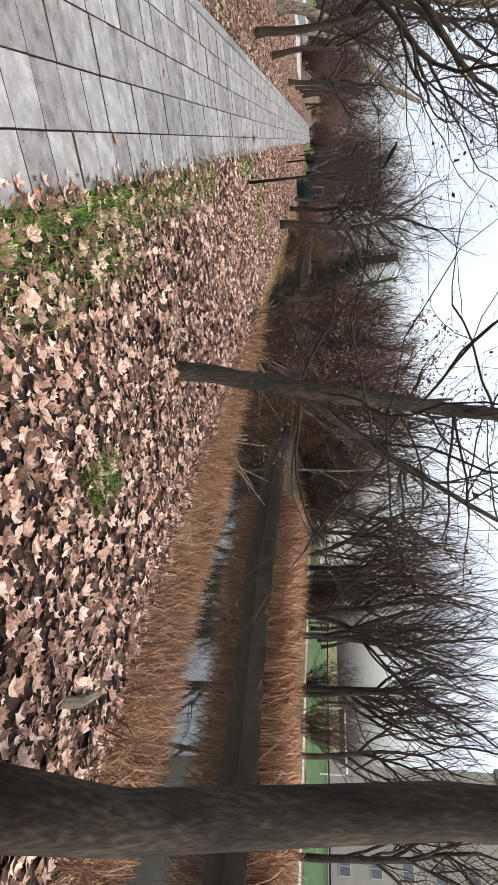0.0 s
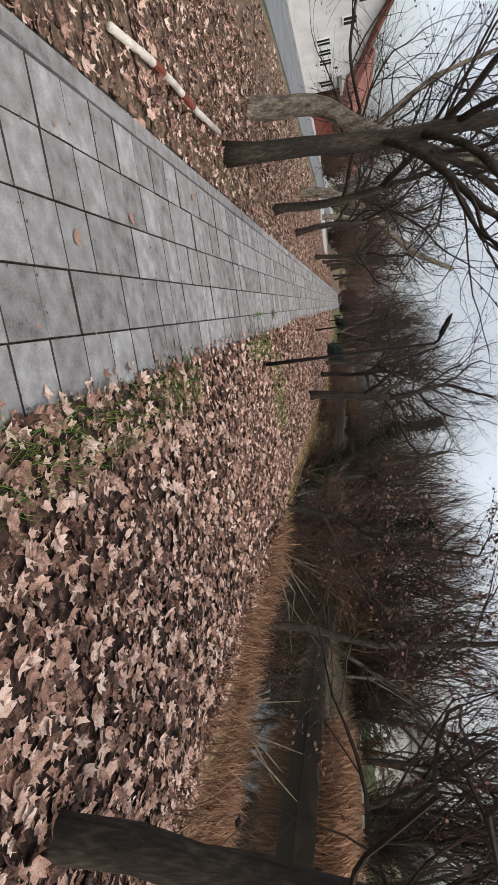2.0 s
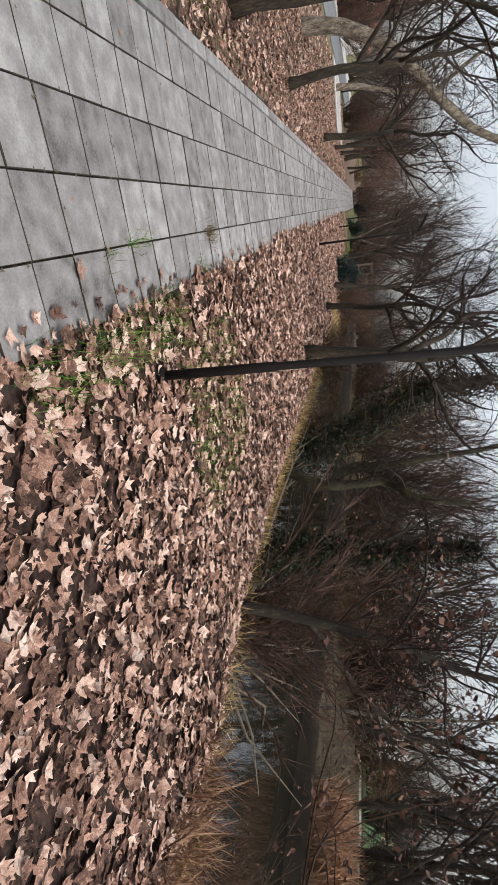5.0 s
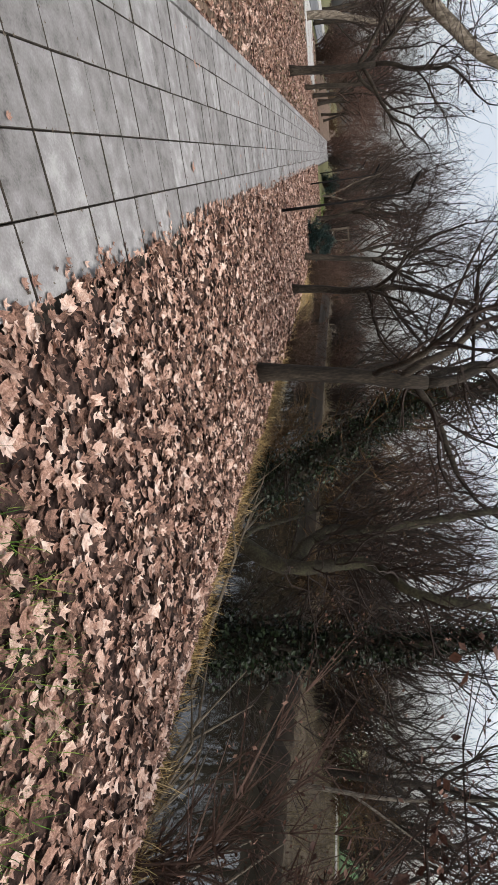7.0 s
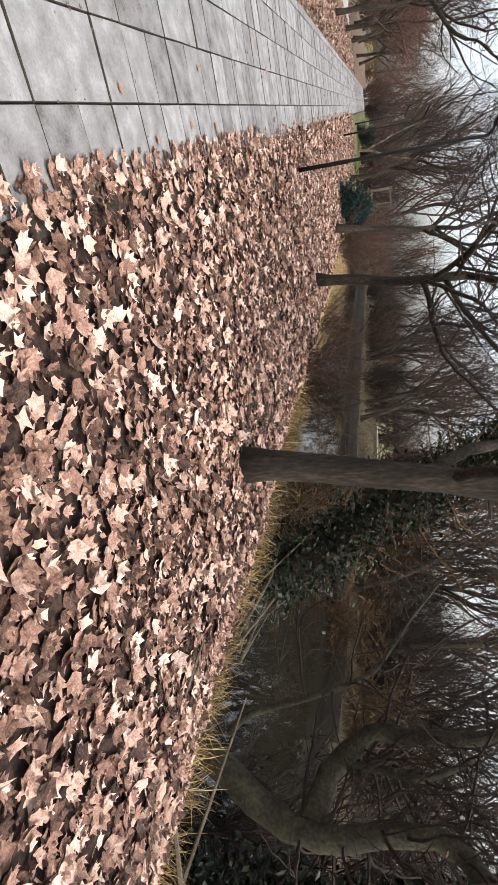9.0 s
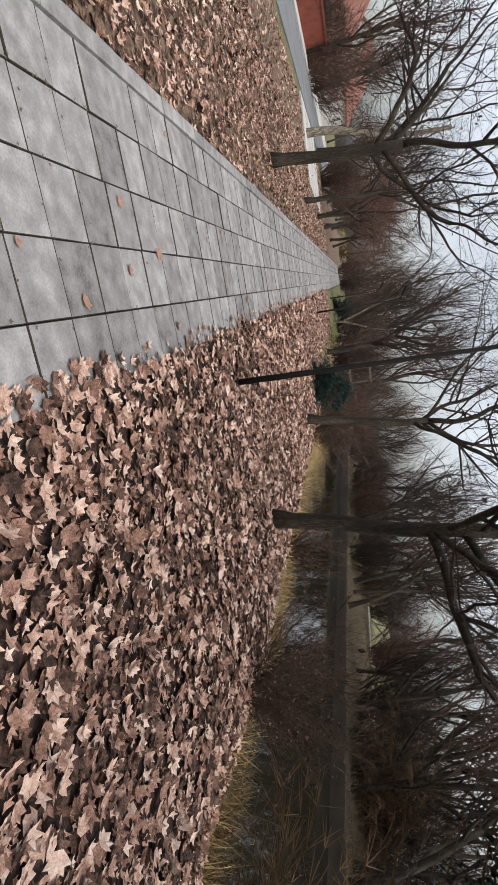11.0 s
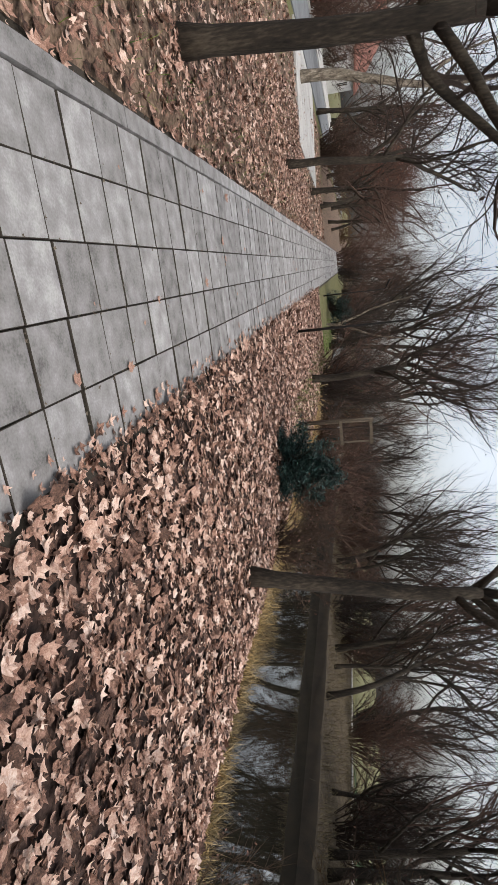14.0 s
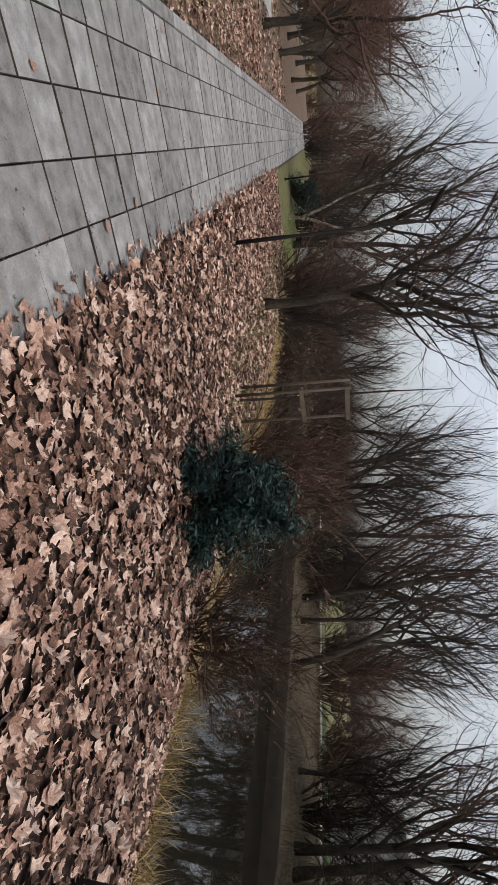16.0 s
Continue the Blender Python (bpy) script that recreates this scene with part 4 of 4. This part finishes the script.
house(-16.6, 21, 43.5, 6, 3.5, 5.8, M_WHITE, M_ROOF, "white rendered house with a red tiled gable roof", [(5.2 + 1.5 * i, 1.6, 0.9, 0.8) for i in range(3)] + [(3.2, 3.3, 1.0, 0.8), (1.0, 4.2, 0.9, 0.8)])
house(-23, 33, 53, 10, 4.6, 8.0, M_WHITE, M_ROOF, "taller white house with a broad red tiled roof", [(4, 1.6, 1.1, 1.0)], gable=False)
house(-17.0, 43.8, 46.9, 4, 2.6, 3.2, M_WHITE, M_GREYW, "low white outbuilding with a red roof", [(0, 1.5, 1.2, 0.9)], gable=False)
house(-21, 64, 76, 9, 3.4, 6.6, M_PINK, M_ROOF, "pinkish rendered house behind the trees", [(-3, 1.7, 1.2, 1.2), (2, 1.7, 1.2, 1.2)], gable=False)
house(-19.5, 82, 96, 9, 3.2, 6.2, M_WHITE, M_ROOF, "white house at the end of the road", [(-4, 1.7, 1.2, 1.2), (0, 1.7, 1.2, 1.2), (4, 1.7, 1.2, 1.2)], gable=False)


def block(x, y0, y1, h, storeys, wall, label):
    """A long apartment block that looks along -x, with its rows of windows."""
    ob = empty("apartment_building", pose(x, (y0 + y1) / 2, 0, 0, 0, 180))
    w = (y1 - y0) / 2
    s = Soup()
    s.box((-14, -w, -0.3), (0, w, h))
    part("wall", s, wall, ob)
    s = Soup()
    s.box((-14.3, -w - 0.3, h), (0.3, w + 0.3, h + 0.5))
    part("roof", s, M_GREYW, ob)
    n = int(w * 2 / 6.5)
    for f in range(storeys):
        for i in range(n):
            window(ob, pose(0.004, -w + (i + 0.5) * 2 * w / n, (f + 0.55) * h / storeys), 1.6, 1.0, 1, M_HAZE)
    return tagged(ob, label, "building", "blocks beyond the pitch")


block(62, -30, 29, 18, 6, M_BEIGE, "large beige apartment block beyond the sports pitch")
block(31.5, 37, 43, 3.4, 1, M_WHITE, "low white house behind the river trees")


def goal(at, turn):
    ob = empty("football_goal", pose(at[0], at[1], 0.05, 0, 0, turn))
    for y in (-2.5, 2.5):
        s = Soup()
        s.tube([(0, y, 0), (0, y, 1.0), (0, y, 2.0)], [0.06, 0.06, 0.06], 8)
        part("goal_post", s, M_NET, ob)
    s = Soup()
    s.tube([(0, -2.5, 2.0), (0, 0, 2.0), (0, 2.5, 2.0)], [0.06, 0.06, 0.06], 8)
    part("crossbar", s, M_NET, ob)
    return tagged(ob, "white metal football goal on the green pitch", "goal")


goal((40, 18), 60)


def fence(x, y0, y1, step):
    ob = empty("fence", pose(x, y0, 0))
    n = int((y1 - y0) / step)
    for i in range(n + 1):
        s = Soup()
        s.tube([(0, i * step, -0.3), (0, i * step, 0.6), (0, i * step, 1.25)], [0.04, 0.04, 0.04], 6)
        part("post", s, M_POST, ob)
    s = Soup()
    s.box((-0.02, 0, 1.1), (0.02, n * step, 1.16))
    part("rail", s, M_POST, ob)
    return tagged(ob, "thin dark railing along the far path", "fence")


fence(25.2, -8, 40, 4)

wall_s = Soup()
wall_s.box((-15.9, 47, -0.1), (-15.6, 62, 1.5))
wall_s.box((-15.98, 47, 1.5), (-15.52, 62, 1.62))
tagged(part("garden_wall", wall_s, M_RUST), "low faded red garden wall beside the road", "wall")
# ---- fallen wood and bank clutter ----
s = Soup()
s.tube([(-2.3, 1.7, 0.05), (-2.42, 2.6, 0.06), (-2.5, 3.4, 0.05), (-2.5, 4.3, 0.06), (-2.56, 5.35, 0.09)], [0.035, 0.04, 0.038, 0.042, 0.04], 8)
pole = tagged(empty("fallen_pole"), "long pale peeled branch lying against the trunk", "branch")
part("stem", s, M_PALEWOOD, pole, smooth=True)
for a, b in ((2.7, 3.0), (3.7, 4.1), (4.6, 4.75)):
    s = Soup()
    px = lambda y: float(np.interp(y, (1.7, 2.6, 3.4, 4.3, 5.35), (-2.3, -2.42, -2.5, -2.5, -2.56)))
    s.tube([(px(a), a, 0.057), (px(b), b, 0.057)], [0.046, 0.047], 8)
    part("bark_patch", s, M_RUST, pole, "brown bark left on the pole")
s = Soup()
s.tube([(3.05, -4.75, 0.05), (3.25, -4.6, 0.07), (3.5, -4.35, 0.04)], [0.035, 0.04, 0.035], 7)
tagged(part("fallen_branch", s, M_LOG), "short dark piece of branch on the leaves", "branch")
for i, (x, y, a, n) in enumerate(((5.6, 8.9, 25, 2.6), (6.1, 10.5, 80, 2.2), (5.4, 12.0, 150, 2.8), (6.3, 4.4, 40, 2.0), (6.6, 16.2, 100, 2.4))):
    rr = random.Random(600 + i)
    drift = empty("drift_branch")
    for k in range(7):
        s = Soup()
        b = radians(a + rr.uniform(-28, 28))
        p = Vector((x + rr.uniform(-0.3, 0.3), y + rr.uniform(-0.3, 0.3), max(WATER + 0.05, ground_z(x, y) + 0.05)))
        s.tube([p, p + Vector((math.cos(b), math.sin(b), rr.uniform(0.0, 0.4))) * n * 0.5, p + Vector((math.cos(b), math.sin(b), rr.uniform(-0.05, 0.5))) * n], [0.03, 0.02, 0.006], 5)
        part("branch", s, M_LOG, drift)
    tagged(drift, "grey drift branches caught at the water's edge", "branch", "drift branches")

# weeds in the joints of the path
for x, y, n, r in ((0.02, 9.02, 240, 0.065), (0.0, 7.05, 40, 0.05), (-0.02, 7.3, 40, 0.05), (0.03, 6.7, 30, 0.04), (0.3, 8.6, 50, 0.06), (0.35, 2.3, 50, 0.06)):
    a, d = g.uniform(0, 6.283, n), np.abs(g.normal(0, r, n))
    o = scatter_mesh("weed_tuft", np.array(BLADE) / 38.0, BLADE_F, np.stack([x + np.cos(a) * d, y + np.sin(a) * d * 1.6, np.full(n, -0.01)], 1), turns_of(g, n, 0.6), g.uniform(0.05, 0.13, n), M_GRASSY if n > 60 else M_GRASS)
    tagged(o, "small tuft of weeds growing in a slab joint", "weed", "weeds in the path")

# leaves lying on the slabs
rr = random.Random(77)
leaf_s = Soup()
leaf_s.add(LEAF5, LEAF5_F)
leaf_me = leaf_s.mesh("fallen_leaf", [M_LEAF])
for k in range(150):
    y = rr.uniform(-5, 40)
    x = -1.55 + 1.9 * (rr.random() if k % 3 else 1 - 0.2 * rr.random() ** 2)
    ob = new("fallen_leaf", leaf_me)
    ob.matrix_world = pose(x, y, 0.012, rr.uniform(-8, 8), rr.uniform(-8, 8), rr.uniform(0, 360)) @ Matrix.Scale(rr.uniform(0.06, 0.12) if k < 80 else rr.uniform(0.025, 0.05), 4)
    tagged(ob, "single dry brown leaf lying on the path", "leaf", "leaves on the path")


# the path's cross joints: (row, y)
ROWS = [(-60, -21.8), (-9, -1.225), (-8, -0.825), (-1, 1.895), (0, 2.28), (12, 7.09), (17, 9.05), (22, 11.24), (25, 12.45), (27, 13.26), (34, 16.06), (46, 21.01), (51, 23.16), (56, 25.19), (64, 28.47), (67, 29.68), (70, 30.83), (75, 32.9), (200, 83.4), (330, 136.0)]

# dark crumbs of earth and leaf caught in and beside the joints
n = 2600
grit_y = g.uniform(-4, 40, n)
grit_x = g.choice([-1.2, -0.8, -0.4, 0.0, 0.33], n) + g.normal(0, 0.012, n)
row_n = n // 2
grit_y[:row_n] = np.interp(g.integers(-15, 92, row_n), [p[0] for p in ROWS], [p[1] for p in ROWS]) + g.normal(0, 0.02, row_n)
grit_x[:row_n] = g.uniform(-1.55, 0.38, row_n)
grit = scatter_mesh("joint_litter", SCRAP, SCRAP_F, np.stack([grit_x, grit_y, np.full(n, 0.006)], 1), turns_of(g, n, 0.2), g.uniform(0.008, 0.03, n), M_LOG)
tagged(grit, "dark crumbs of earth and leaf along the slab joints", "debris", kind="stuff")
# ---- path slabs (last) ----
W = 0.40
EDGE0 = -1.6


def slab_mesh(name, w, d, h, bev):
    s = Soup()
    a, b = w / 2, d / 2
    s.add([(-a, -b, -h), (a, -b, -h), (a, b, -h), (-a, b, -h), (-a, -b, -bev), (a, -b, -bev), (a, b, -bev), (-a, b, -bev), (-a + bev, -b + bev, 0), (a - bev, -b + bev, 0), (a - bev, b - bev, 0), (-a + bev, b - bev, 0)],
          [(0, 1, 5, 4), (1, 2, 6, 5), (2, 3, 7, 6), (3, 0, 4, 7), (4, 5, 9, 8), (5, 6, 10, 9), (6, 7, 11, 10), (7, 4, 8, 11), (8, 9, 10, 11)])
    s.m = [1] * 8 + [0]
    return s


def row_y(r):
    """The path's cross joints: rows of slabs laid a little unevenly."""
    return float(np.interp(r, [p[0] for p in ROWS], [p[1] for p in ROWS]))


path = tagged(empty("pavement"), "grey concrete slab footpath five slabs wide", "pavement", kind="structure")
slab_me = slab_mesh("slab", W - 0.006, W - 0.006, 0.05, 0.004).mesh("slab", [M_SLAB, M_JOINT])
rng = random.Random(9)
far = Soup()
proto = slab_mesh("slab", W - 0.006, W - 0.006, 0.05, 0.004)
for c in range(5):
    shift = rng.uniform(-0.015, 0.015)
    for r in range(-22, 320):
        y0, y1 = row_y(r), row_y(r + 1)
        x, y = EDGE0 + W * (c + 0.5), (y0 + y1) / 2 + shift + rng.uniform(-0.006, 0.006)
        m = pose(x, y, rng.uniform(-0.004, 0.004), rng.uniform(-0.5, 0.5), rng.uniform(-0.5, 0.5), rng.uniform(-0.5, 0.5))
        if -10 <= r < 50:
            ob = new("slab", slab_me)
            ob.parent, ob.matrix_world = path, m @ Matrix.Diagonal((1, (y1 - y0) / W, 1, 1))
        else:
            far.add([m @ Vector(p) for p in proto.v], proto.f)
            far.m[-9:] = proto.m
part("far_slabs", far, [M_SLAB_FAR, M_JOINT], path)["kind"] = "stuff"
kerb = Soup()
for r in range(-10, 130):
    kerb.box((-1.75, r + 0.004, -0.1), (-1.61, r + 0.996, 0.012 + rng.uniform(-0.004, 0.004)))
part("kerb_edge", kerb, M_SLAB_FAR, path, "narrow concrete edging strip")
